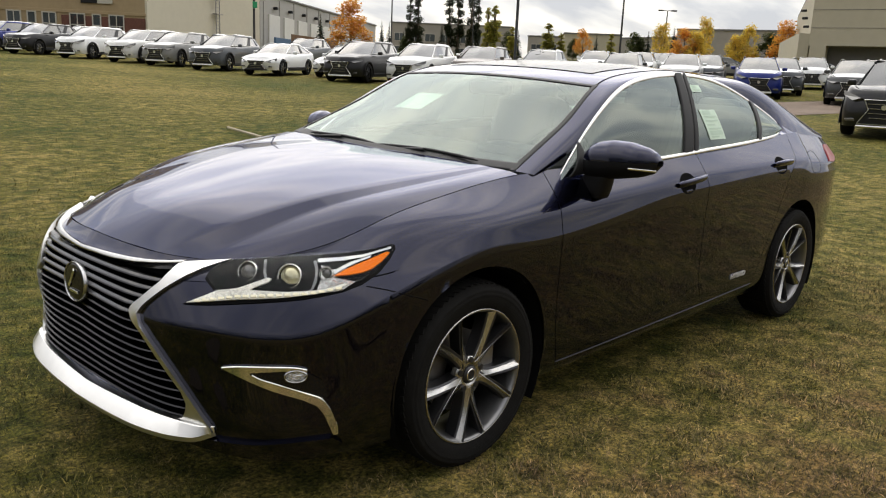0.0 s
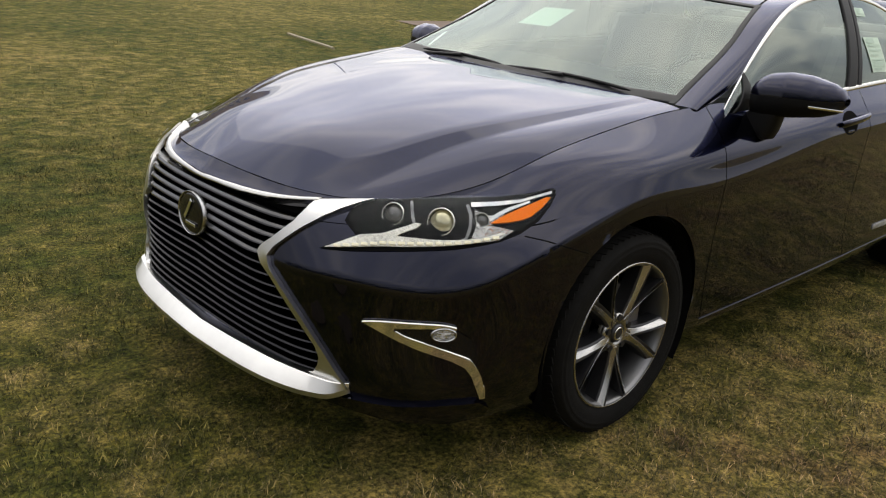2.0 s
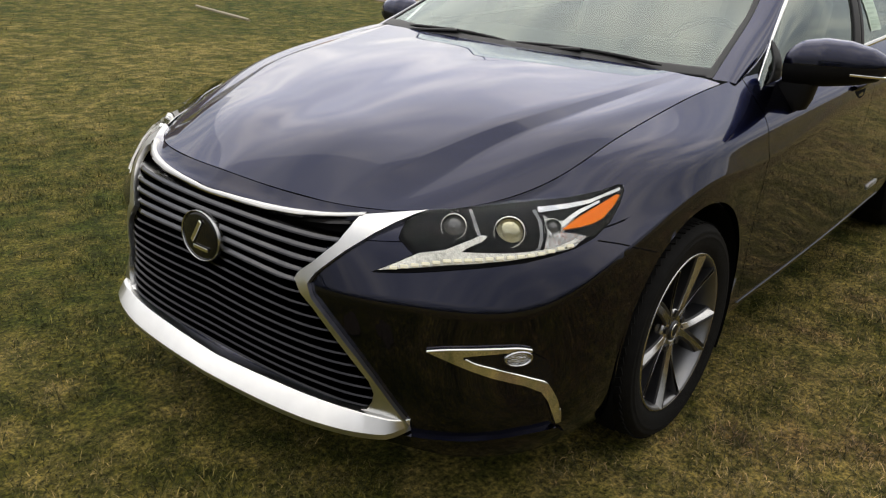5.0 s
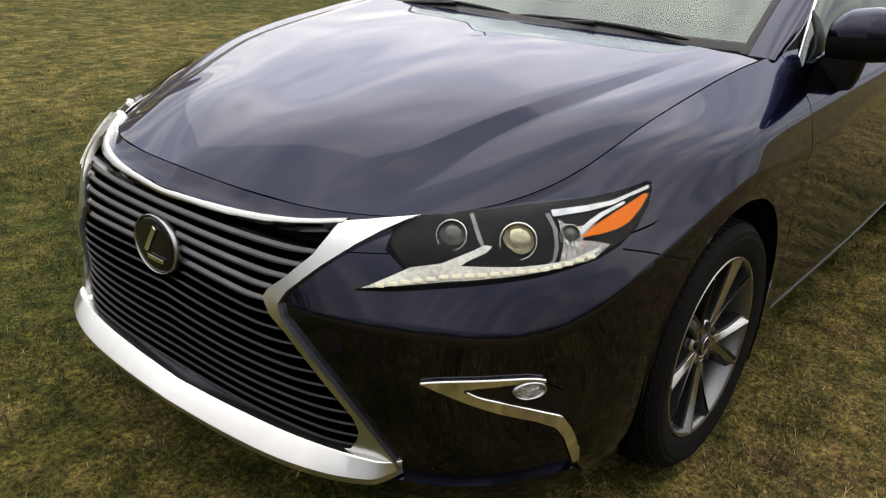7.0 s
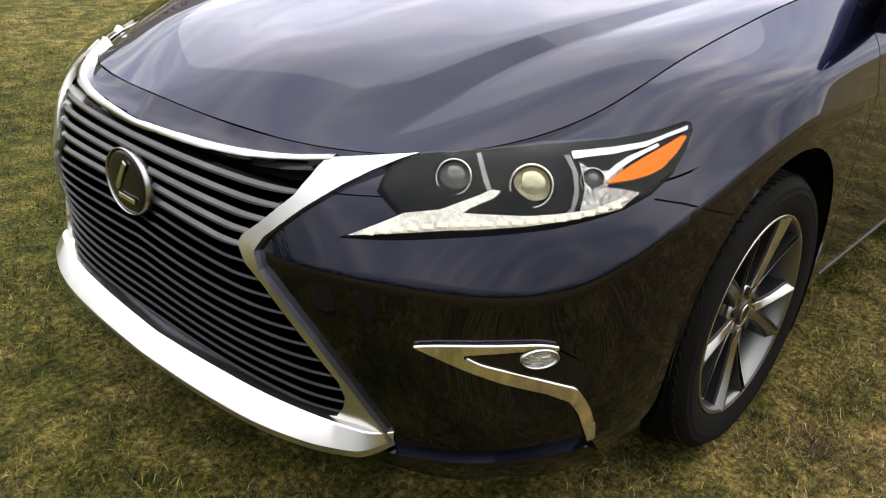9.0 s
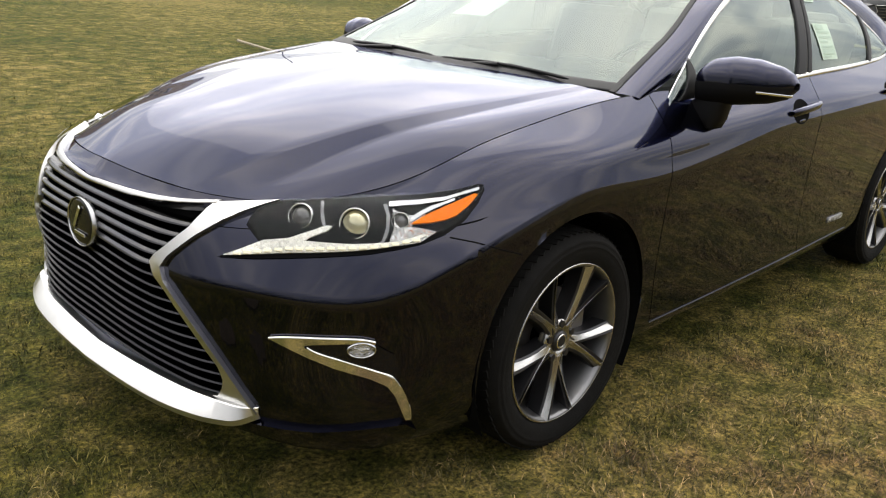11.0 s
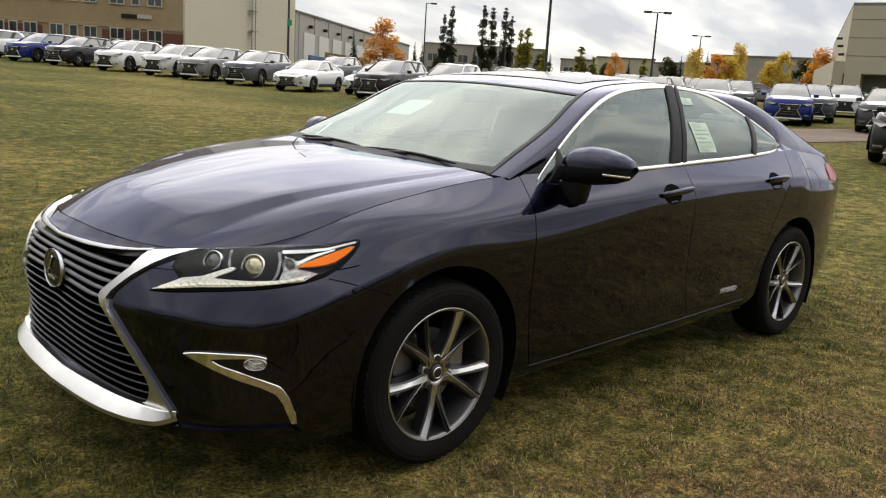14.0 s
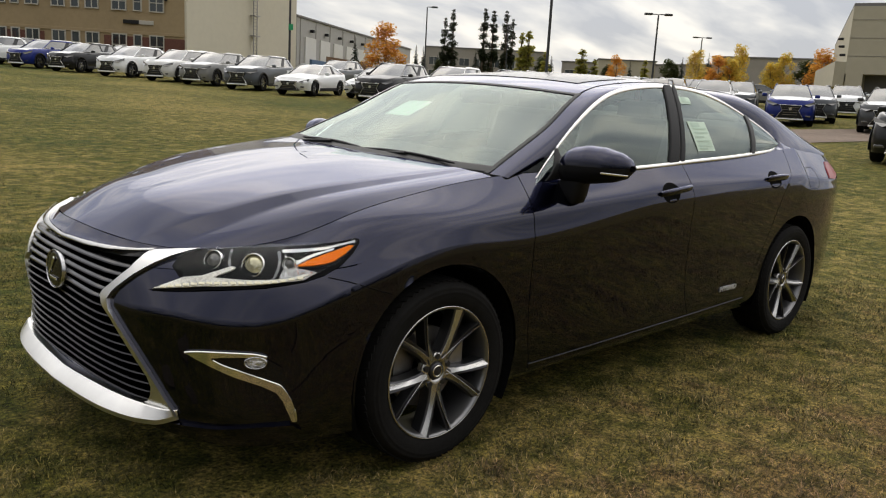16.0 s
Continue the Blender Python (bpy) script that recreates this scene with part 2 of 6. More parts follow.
# ---- the navy saloon ----
# feature lines of the body side, from the nose round the flank to the tail: x, out from the middle, z
WALL = (
    ((-.93, 0, .19), (-.89, .33, .19), (-.80, .60, .19), (-.64, .76, .19), (-.40, .84, .19), (0, .86, .20), (.50, .845, .21), (1.1, .85, .22), (1.70, .85, .225), (2.27, .85, .23), (2.82, .85, .22), (3.32, .815, .23), (3.66, .69, .25), (3.83, .45, .26), (3.87, 0, .26)),
    ((-.945, 0, .25), (-.912, .32, .25), (-.832, .595, .27), (-.67, .785, .27), (-.42, .87, .28), (0, .885, .28), (.495, .87, .262), (1.1, .88, .275), (1.69, .88, .285), (2.28, .875, .295), (2.82, .875, .30), (3.32, .845, .30), (3.70, .72, .30), (3.88, .46, .32), (3.92, 0, .32)),
    ((-.970, 0, .45), (-.950, .33, .45), (-.831, .617, .44), (-.650, .787, .44), (-.41, .878, .46), (0, .897, .46), (.455, .886, .46), (1.1, .882, .46), (1.63, .882, .46), (2.38, .884, .46), (2.85, .892, .46), (3.33, .862, .46), (3.72, .74, .46), (3.91, .47, .47), (3.955, 0, .47)),
    ((-.975, 0, .62), (-.960, .352, .588), (-.844, .614, .592), (-.664, .792, .580), (-.395, .872, .684), (0, .903, .786), (.437, .905, .786), (1.1, .903, .856), (1.60, .902, .886), (2.62, .899, .918), (2.90, .903, .875), (3.35, .872, .86), (3.73, .742, .84), (3.91, .465, .82), (3.95, 0, .82)),
    ((-.965, 0, .72), (-.925, .325, .712), (-.784, .562, .72), (-.603, .734, .735), (-.352, .842, .75), (0, .885, .830), (.442, .892, .835), (1.1, .894, .892), (1.592, .893, .918), (2.665, .888, .945), (2.93, .890, .920), (3.36, .860, .90), (3.72, .735, .88), (3.895, .455, .87), (3.93, 0, .87)),
    ((-.947, 0, .754), (-.893, .315, .745), (-.738, .540, .757), (-.53, .685, .785), (-.30, .785, .85), (0, .842, .892), (.448, .864, .905), (1.1, .876, .935), (1.585, .876, .958), (2.715, .862, .985), (2.96, .858, .972), (3.38, .835, .945), (3.72, .72, .935), (3.88, .445, .94), (3.92, 0, .94)),
    ((-.922, 0, .785), (-.864, .315, .771), (-.705, .545, .772), (-.48, .675, .820), (-.27, .720, .895), (0, .735, .952), (.465, .765, 1.008), (1.1, .822, 1.013), (1.575, .825, 1.038), (2.78, .770, 1.098), (3.0, .756, 1.094), (3.38, .735, 1.063), (3.69, .655, 1.035), (3.81, .42, 1.07), (3.85, 0, 1.075)),
)
NU, NV = 14, 8


def creased(groups, nu, nv):
    """Sheets that share their meeting lines, joined with a crease along each of them."""
    out = [loft(g, nu, nv) for g in groups]
    return np.concatenate([out[0]] + [g[:, 1:] for g in out[1:]], 1)


wall = creased((WALL[:4], WALL[3:]), NU, NV)
# bonnet: a raised middle, a slanted face that narrows towards the screen, a flatter outer part that rolls over at the edge
rim_line = wall[:6 * NU + 1, -1]


def on_rim(out):
    """The body's upper edge at the nose, by its distance from the middle."""
    k = slice(0, 2 * NU + 1)
    return tuple(np.interp(out, rim_line[k, 1], rim_line[k, c]) for c in (0, 1, 2))


RIM_AT = (-.705, -.585, -.465, -.30, -.07, .335)
BONNET_EDGE = tuple(tuple(np.interp(x, rim_line[2 * NU:, 0], rim_line[2 * NU:, c]) for c in (0, 1, 2)) for x in RIM_AT)
BONNET_FOOT = (on_rim(.452), (-.675, .472, .812), (-.55, .502, .857), (-.42, .532, .899), (-.20, .588, .947), (.31, .655, 1.012))
BONNET_OUTER = (on_rim(.502),) + tuple((a[0] * .45 + b[0] * .55, a[1] * .45 + b[1] * .55, a[2] * .45 + b[2] * .55 + lift) for a, b, lift in zip(BONNET_FOOT[1:], BONNET_EDGE[1:], (.006, .009, .010, .009, .003)))
BONNET_TOP = (on_rim(.317), (-.705, .392, .836), (-.565, .438, .882), (-.415, .487, .923), (-.19, .553, .962), (.30, .625, 1.016))
BONNET_SLANT = (on_rim(.385),) + tuple(tuple((p + q) / 2 for p, q in zip(a, b)) for a, b in zip(BONNET_TOP[1:], BONNET_FOOT[1:]))
BONNET = (
    ((on_rim(0), (-.735, 0, .877), (-.56, 0, .921), (-.36, 0, .960), (-.05, 0, 1.003), (.27, 0, 1.020)),
     (on_rim(.16), (-.725, .19, .875), (-.555, .215, .920), (-.355, .24, .960), (-.04, .27, 1.004), (.28, .29, 1.021)), BONNET_TOP),
    (BONNET_TOP, BONNET_SLANT, BONNET_FOOT),
    (BONNET_FOOT, BONNET_OUTER, BONNET_EDGE),
)
bonnet = creased(BONNET, 12, 6)
# its outer edge lies on the body's edge all along
true_edge = np.stack([np.interp(bonnet[:, -1, 0], rim_line[2 * NU:, 0], rim_line[2 * NU:, c]) for c in (0, 1, 2)], 1)
off_edge = true_edge - bonnet[:, -1]
for k, share in enumerate((1, .8, .6, .4, .25, .1)):
    bonnet[:, -1 - k] += off_edge * share
# glasshouse: outer line over the side windows, inner edge of pillars and roof, middle
UPPER = (
    ((.42, .770, .985), (.672, .757, 1.086), (.862, .718, 1.211), (1.10, .674, 1.326), (1.36, .641, 1.380), (1.70, .619, 1.403), (2.08, .617, 1.382), (2.445, .645, 1.294), (2.735, .690, 1.185), (2.96, .755, 1.097), (3.56, .705, 1.048)),
    ((.36, .715, 1.005), (.58, .688, 1.105), (.79, .658, 1.205), (1.04, .604, 1.330), (1.35, .565, 1.388), (1.75, .550, 1.413), (2.15, .548, 1.40), (2.49, .574, 1.385), (2.84, .600, 1.312), (3.19, .622, 1.207), (3.70, .610, 1.075)),
    ((.27, .35, 1.0), (.52, .35, 1.125), (.74, .33, 1.23), (1.00, .30, 1.346), (1.33, .29, 1.407), (1.75, .28, 1.433), (2.17, .28, 1.424), (2.53, .29, 1.402), (2.93, .31, 1.318), (3.30, .32, 1.214), (3.78, .31, 1.095)),
    ((.25, 0, 1.0), (.50, 0, 1.13), (.73, 0, 1.238), (.985, 0, 1.352), (1.32, 0, 1.412), (1.75, 0, 1.437), (2.18, 0, 1.428), (2.55, 0, 1.407), (2.96, 0, 1.322), (3.33, 0, 1.218), (3.80, 0, 1.098)),
)
upper = loft(UPPER, 12, 8)
# side window opening: sill line below, outer line above
SILL = ((.52, .790, .966), (.62, .797, .972), (.80, .808, .984), (1.10, .822, 1.013), (1.36, .826, 1.026), (1.70, .824, 1.043), (2.08, .812, 1.057), (2.40, .795, 1.073), (2.65, .765, 1.090), (2.79, .718, 1.124))
TOP = ((.52, .790, .968), (.672, .757, 1.086), (.862, .718, 1.211), (1.10, .674, 1.326), (1.36, .641, 1.380), (1.70, .619, 1.403), (2.08, .617, 1.382), (2.445, .645, 1.294), (2.735, .690, 1.185), (2.79, .718, 1.130))
sill_line, top_line = natural(SILL, 12), natural(TOP, 12)
f_ = np.linspace(0, 1, 13).reshape(1, -1, 1)
daylight = sill_line[:, None] * (1 - f_) + top_line[:, None] * f_
daylight[..., 1] += 0.022 * (4 * f_ * (1 - f_))[..., 0]

saloon = thing("sedan_car", "dark navy four-door saloon with chrome spindle grille on grass", "car")


def both(name, g, mat, arches=False, label="", flip=False):
    """The same panel on either side, each an object of its own."""
    out = []
    for side in (1, -1):
        out.append(child(name, panel_mesh(name, side_grid(g, side), mat, flip=(side < 0) ^ flip, arches=arches), saloon, label))
    return out


def cols(a, b, v0=0, v1=6):
    return wall[round(a * NU):round(b * NU) + 1, round(v0 * NV):round(v1 * NV) + 1]


# bumper cover across the nose, in one sheet
low = inset(cols(0, 4, 0, 4), "v1")
child("front_bumper", panel_mesh("front_bumper", np.concatenate([mirrored(side_grid(low, 1))[:-1], side_grid(low, 1)]), PAINT, arches=True), saloon, "dark navy bumper cover")
nose = inset(cols(0, 2, 4, 6), "v1", .001)
child("nose_panel", panel_mesh("nose_panel", np.concatenate([mirrored(side_grid(nose, 1))[:-1], side_grid(nose, 1)]), PAINT), saloon)
wing = inset(cols(2, 6, 4, 6), "u1 v1")
wing[:2 * NU + 1] = inset(wing, "v0")[:2 * NU + 1]
both("front_fender", wing, PAINT, arches=True)
below = inset(cols(4, 6, 0, 4), "u1")
both("fender_rear", below, PAINT, arches=True)
both("side_sill", inset(cols(6, 9, 0, 1), "v1"), PAINT)
doors_f = both("front_door", inset(cols(6, 8, 1, 6), "u0 u1 v0"), PAINT)
doors_r = both("rear_door", inset(cols(8, 9, 1, 6), "u0 u1 v0"), PAINT)
both("quarter_panel", inset(cols(9, 12.5, 0, 6), "u0"), PAINT, arches=True)
rear = cols(12.5, 14)
child("rear_bumper", panel_mesh("rear_bumper", np.concatenate([side_grid(rear, 1)[:-1], mirrored(side_grid(rear, 1))]), PAINT), saloon)
bon = inset(bonnet, "u0 v1", 0.0018)
full = np.concatenate([mirrored(side_grid(bon, 1).transpose(1, 0, 2)), side_grid(bon, 1).transpose(1, 0, 2)[1:]])
child("bonnet", panel_mesh("bonnet", full, PAINT, flip=False), saloon)


def across(a, b, v0, v1):
    """A sheet over both halves of the glasshouse between two stations."""
    g = side_grid(upper[round(a * 12):round(b * 12) + 1, round(v0 * 8):round(v1 * 8) + 1], 1).transpose(1, 0, 2)
    return np.concatenate([g, mirrored(g)[1:]])


both("pillar_rail", upper[:, 0:9], PAINT)
ws = child("windscreen", panel_mesh("windscreen", across(0, 3, 1, 3), GLASS, True), saloon, "windscreen reflecting clouds")
child("roof", panel_mesh("roof", across(3, 7, 1, 3), PAINT, True), saloon)
bg = child("rear_window", panel_mesh("rear_window", across(7, 9, 1, 3), SIDE_GLASS, True), saloon)
child("boot_lid", panel_mesh("boot_lid", across(9, 10, 1, 3), PAINT, True), saloon)
# foot of the rear pillar behind the window
foot_x = np.concatenate([np.linspace(2.60, 2.786, 10), np.linspace(2.80, 2.96, 8)])
lower_edge, outer_edge = wall[9 * NU - 20:12 * NU, -1], upper[:, 0]
pick_at = lambda line, x: np.array([np.interp(x, line[:, 0], line[:, k]) for k in range(3)])
foot = np.array([[pick_at(lower_edge, x) * (1 - f) + (pick_at(sill_line, x) if x < 2.79 else pick_at(outer_edge[90:], x)) * f for f in np.linspace(0, 1, 5)] for x in foot_x])
both("pillar_foot", foot, PAINT)
dl = both("side_window", daylight, SIDE_GLASS)
for o in (ws, bg, *dl):
    o.visible_shadow = False
# dark inner shell, wheel wells and floor
shell = wall.copy()
mid = np.array([1.4, 0, 0.6])
shell[..., 1] = np.maximum(0, shell[..., 1] - 0.03)
shell[..., 0] = mid[0] + (shell[..., 0] - mid[0]) * 0.985
both("inner_shell", shell[:, :6 * NV - 3], LINER, arches=True)
bm = bmesh.new()
box(bm, (4.2, 1.5, 0.06), (1.45, 0, 0.23))
part("floor_pan", bm, LINER, saloon)
for cx in (0.0, 2.815):
    for side in (1, -1):
        bm = bmesh.new()
        n = 28
        ring = [[bm.verts.new((cx + 0.382 * math.cos(a), -side * w_, 0.338 + 0.382 * math.sin(a))) for a in np.linspace(-0.5, math.pi + 0.5, n)] for w_ in (0.50, 0.885)]
        for i in range(n - 1):
            bm.faces.new((ring[0][i], ring[0][i + 1], ring[1][i + 1], ring[1][i]))
        bm.faces.new(ring[0])
        part("wheel_well", bm, LINER, saloon)


def smooth_sharp(me, degrees=32):
    me.polygons.foreach_set("use_smooth", [True] * len(me.polygons))
    me.set_sharp_from_angle(angle=radians(degrees))


# wheels
def lathe(profile, seg=64):
    """Turns (radius, across) round the y axis."""
    v, f = [], []
    k = len(profile)
    for i in range(seg):
        a = 2 * math.pi * i / seg
        for r, y in profile:
            v.append((r * math.cos(a), y, r * math.sin(a)))
    for i in range(seg):
        for j in range(k - 1):
            f.append((i * k + j, i * k + j + 1, (i + 1) % seg * k + j + 1, (i + 1) % seg * k + j))
    return v, f


def make_wheel(parent, m, turn0):
    """A ten-spoke alloy wheel in five pairs; -y is its outer face."""
    hub = child("wheel", None, parent, "graphite alloy wheel with machined spoke faces")
    hub.matrix_basis = m
    tyre_v, tyre_f = lathe([(.236, .085), (.245, .100), (.275, .110), (.310, .106), (.326, .088), (.3325, .055), (.334, 0), (.3325, -.055), (.326, -.088), (.312, -.105), (.308, -.1085), (.304, -.1075), (.296, -.1095), (.292, -.1115), (.289, -.1100), (.280, -.1105), (.257, -.105), (.247, -.100), (.236, -.092)], 72)
    t_ = child("tyre", mesh_of("tyre", tyre_v, tyre_f, RUBBER), hub)
    bm = bmesh.new()
    for k in range(72):
        a = 2 * math.pi * k / 72
        for yy, tilt in ((-.072, .35), (.072, -.35), (-.03, .6), (.03, -.6)):
            rr = .3325 if abs(yy) < .05 else .3285
            box(bm, (.019, .034, .004), (rr * math.cos(a + tilt * .03), yy, rr * math.sin(a + tilt * .03)), 0, Matrix.Rotation(-a + math.pi / 2, 3, "Y") @ Matrix.Rotation(tilt, 3, "Z"))
    tagged(part("tread", bm, RUBBER, hub), kind="stuff")
    rim_v, rim_f = lathe([(.237, -.092), (.2425, -.0985), (.2365, -.1005), (.2315, -.096), (.227, -.086), (.221, -.04), (.21, .02), (.22, .08), (.237, .085)], 72)
    child("rim", mesh_of("rim", rim_v, rim_f, RIM_GREY), hub)
    lip_v, lip_f = lathe([(.2425, -.0988), (.2415, -.1010), (.2380, -.1014), (.2360, -.0985)], 72)
    child("rim_lip", mesh_of("rim_lip", lip_v, lip_f, ALLOY), hub)
    # spokes: a deep dark web that twists towards the rim, with a narrow machined face on it
    for k in range(10):
        pair, hand = k // 2, (-1 if k % 2 == 0 else 1)
        mid_a = turn0 + 2 * math.pi * pair / 5
        for nm, mt, wide, deep in (("spoke", ALLOY_DARK, (.0215, .0165, .0150, .0160, .0180), .050), ("spoke_face", ALLOY, (.0135, .0085, .0070, .0075, .0095), .003)):
            bm = bmesh.new()
            sec = []
            for q, w_ in zip(np.linspace(0, 1, 5), wide):
                r_ = .046 + .190 * q
                a = mid_a + hand * (.10 + .195 * q ** .8)
                c_, t_ = Vector((math.cos(a), 0, math.sin(a))), Vector((-math.sin(a), 0, math.cos(a)))
                y_ = -.0735 - .020 * q ** 1.4 - (.0022 if deep < .01 else 0)
                twist = hand * (.002 + .007 * q)
                off_ = -hand * .0045 * q if deep > .01 else 0
                sec.append([bm.verts.new(c_ * r_ + t_ * (w_ * u + off_) + Vector((0, y_ + twist * u + dp, 0))) for u, dp in ((-1, .0015), (-.85, 0), (.85, 0), (1, .0015), (.9, deep), (-.9, deep))])
            for i in range(4):
                for j in range(6):
                    bm.faces.new((sec[i][j], sec[i][(j + 1) % 6], sec[i + 1][(j + 1) % 6], sec[i + 1][j]))
            bm.faces.new(sec[0])
            bm.faces.new(sec[-1])
            bmesh.ops.recalc_face_normals(bm, faces=bm.faces)
            smooth_sharp(part(nm, bm, mt, hub).data, 30)
    hv, hf = lathe([(.0, -.045), (.068, -.045), (.068, -.068), (.060, -.0735), (.036, -.0755), (.034, -.071), (.0, -.071)], 40)
    child("hub_disc", mesh_of("hub_disc", hv, hf, ALLOY), hub)
    cv, cf = lathe([(.0, -.080), (.022, -.0795), (.030, -.077), (.031, -.070)], 32)
    child("hub_cap", mesh_of("hub_cap", cv, cf, ALLOY_DARK), hub)
    ev, ef = lathe([(.017, -.0803), (.0185, -.0815), (.021, -.0815), (.0225, -.0795)], 24)
    child("cap_ring", mesh_of("cap_ring", ev, ef, CHROME), hub)
    for k in range(5):
        a = turn0 + math.pi / 5 + 2 * math.pi * k / 5
        bm = bmesh.new()
        tube(bm, .0115, (.054 * math.cos(a), -.055, .054 * math.sin(a)), (.054 * math.cos(a), -.079, .054 * math.sin(a)), 6)
        part("lug_nut", bm, ALLOY_DARK, hub)
    bv, bf = lathe([(.06, -.01), (.148, -.01), (.148, .012), (.06, .012)], 48)
    child("brake_disc", mesh_of("brake_disc", bv, bf, STEEL, False), hub)
    bm = bmesh.new()
    box(bm, (.07, .06, .15), (.125, -.012, .05), .008)
    part("brake_caliper", bm, STEEL, hub)
    return hub


make_wheel(saloon, pose(0, -.790, .33), math.radians(270))
make_wheel(saloon, pose(2.82, -.785, .33), math.radians(262))
make_wheel(saloon, pose(0, .790, .33, 0, 0, 180), math.radians(90))
make_wheel(saloon, pose(2.82, .785, .33, 0, 0, 180), math.radians(70))


# ---- fittings that follow the skin ----
from mathutils.bvhtree import BVHTree

skin = BVHTree.FromPolygons([Vector(v) for v in wall.reshape(-1, 3)], grid_faces(*wall.shape[:2]))
R2 = math.sqrt(0.5)


def on_skin(a, z, way):
    """The place on the half body (x, out, z) and its outward normal. way: "front" (a: out), "corner" (a: along the 45 degree plane), "side" (a: x)."""
    if way == "front":
        o, d = Vector((-3, a, z)), Vector((1, 0, 0))
    elif way == "corner":
        o, d = Vector((a * R2 - 2 * R2, a * R2 + 2 * R2, z)), Vector((R2, -R2, 0))
    else:
        o, d = Vector((a, 3, z)), Vector((0, -1, 0))
    p, n, _, _ = skin.ray_cast(o, d)
    drop = 0.0
    while p is None and drop < .06:
        drop += .003
        p, n, _, _ = skin.ray_cast(o - Vector((0, 0, drop)), d)
    if p is None:
        p, n, _, _ = skin.find_nearest(o + d * 2.1)
    return p, (n if n.dot(d) < 0 else -n)


def patch(name, outline, way, off, thick, mat, side, parent, label="", step=0.03, round_n=0):
    """A plate with this outline that follows the skin at a height above it."""
    pts = [Vector(p) for p in outline]
    if round_n:
        k = len(pts)
        loop = natural(np.array([outline[(i - 2) % k] for i in range(k + 5)]), round_n)
        pts = [Vector(p) for p in loop[2 * round_n:(k + 2) * round_n]]
    bm = bmesh.new()
    bm.faces.new([bm.verts.new((p[0], p[1], 0)) for p in pts])
    for axis in (0, 1):
        lo, hi = min(p[axis] for p in pts), max(p[axis] for p in pts)
        for c in np.arange(lo + step, hi, step):
            co, no = [0, 0, 0], [0, 0, 0]
            co[axis], no[axis] = c, 1
            bmesh.ops.bisect_plane(bm, geom=bm.verts[:] + bm.edges[:] + bm.faces[:], plane_co=co, plane_no=no)
    for v in bm.verts:
        p, n = on_skin(v.co.x, v.co.y, way)
        q = p + n * off
        v.co = (q.x, -side * q.y, q.z)
    bmesh.ops.recalc_face_normals(bm, faces=bm.faces)
    f0 = bm.faces[:]
    mean = sum((f.normal * f.calc_area() for f in f0), Vector())
    out = Vector((-1, -side * (0.2 if way == "front" else 1.0), 0.1)) if way != "side" else Vector((0, -side, 0))
    if mean.dot(out) < 0:
        bmesh.ops.reverse_faces(bm, faces=f0)
    if thick:
        bmesh.ops.solidify(bm, geom=bm.faces[:], thickness=thick)
        bmesh.ops.recalc_face_normals(bm, faces=bm.faces)
    ob = part(name, bm, mat, parent, label)
    smooth_sharp(ob.data)
    return ob


def ribbon(name, a, b, proud, mat, parent, side=1, label="", closed=False, normal=None):
    """A strip of metal between two lines (half-car coordinates), raised along the normal."""
    a, b = np.asarray(a, float), np.asarray(b, float)
    n = np.cross(np.gradient(a, axis=0), b - a)
    n /= np.maximum(1e-9, np.linalg.norm(n, axis=1, keepdims=True))
    if normal is not None:
        n = np.where((n @ np.array(normal))[:, None] < 0, -n, n)
    sec = np.stack([a - n * 0.004, a + n * proud * 0.6, a * 0.85 + b * 0.15 + n * proud, a * 0.15 + b * 0.85 + n * proud, b + n * proud * 0.6, b - n * 0.004], 1)
    me = panel_mesh(name, side_grid(sec, side), mat, flip=side < 0)
    return child(name, me, parent, label)


# spindle grille: (out, z) from the waist outwards
FRAME_OUT = ((.530, .768), (.474, .724), (.436, .687), (.386, .630), (.374, .604), (.389, .575), (.434, .517), (.476, .458), (.517, .395), (.557, .330), (.585, .290), (.592, .272), (.582, .258))
FRAME_IN = ((.500, .262), (.470, .290), (.497, .300), (.512, .325), (.518, .351), (.509, .384), (.485, .419), (.443, .480), (.392, .551), (.354, .588), (.338, .609), (.345, .625), (.374, .653), (.414, .702), (.424, .733), (.424, .750))


def inner_half(z):
    zs, ws_ = [p[1] for p in FRAME_IN[2:]], [p[0] for p in FRAME_IN[2:]]
    return float(np.interp(z, zs, ws_))


# the nose is open behind the bars
for ob in saloon.children:
    if ob.name in ("front_bumper", "nose_panel"):
        bm = bmesh.new()
        bm.from_mesh(ob.data)
        gone = []
        for f in bm.faces:
            c = f.calc_center_median()
            if c.x < -.7 and .285 < c.z < .742 and abs(c.y) < inner_half(c.z) + .004:
                gone.append(f)
        bmesh.ops.delete(bm, geom=gone, context="FACES")
        bm.to_mesh(ob.data)
        bm.free()
grille = child("grille", None, saloon, "spindle grille with dark horizontal bars in a chrome frame")
for side in (1, -1):
    patch("grille_back", [(0, .235), (.48, .235), (.53, .30), (.545, .335), (.535, .375), (.50, .43), (.46, .49), (.40, .56), (.375, .60), (.38, .642), (.43, .70), (.445, .745), (.2, .735), (0, .735)], "front", -.060, .002, LINER, side, grille)
    patch("frame_side", FRAME_OUT + FRAME_IN, "front", .014, .015, SATIN, side, grille, "satin chrome frame", step=.02)


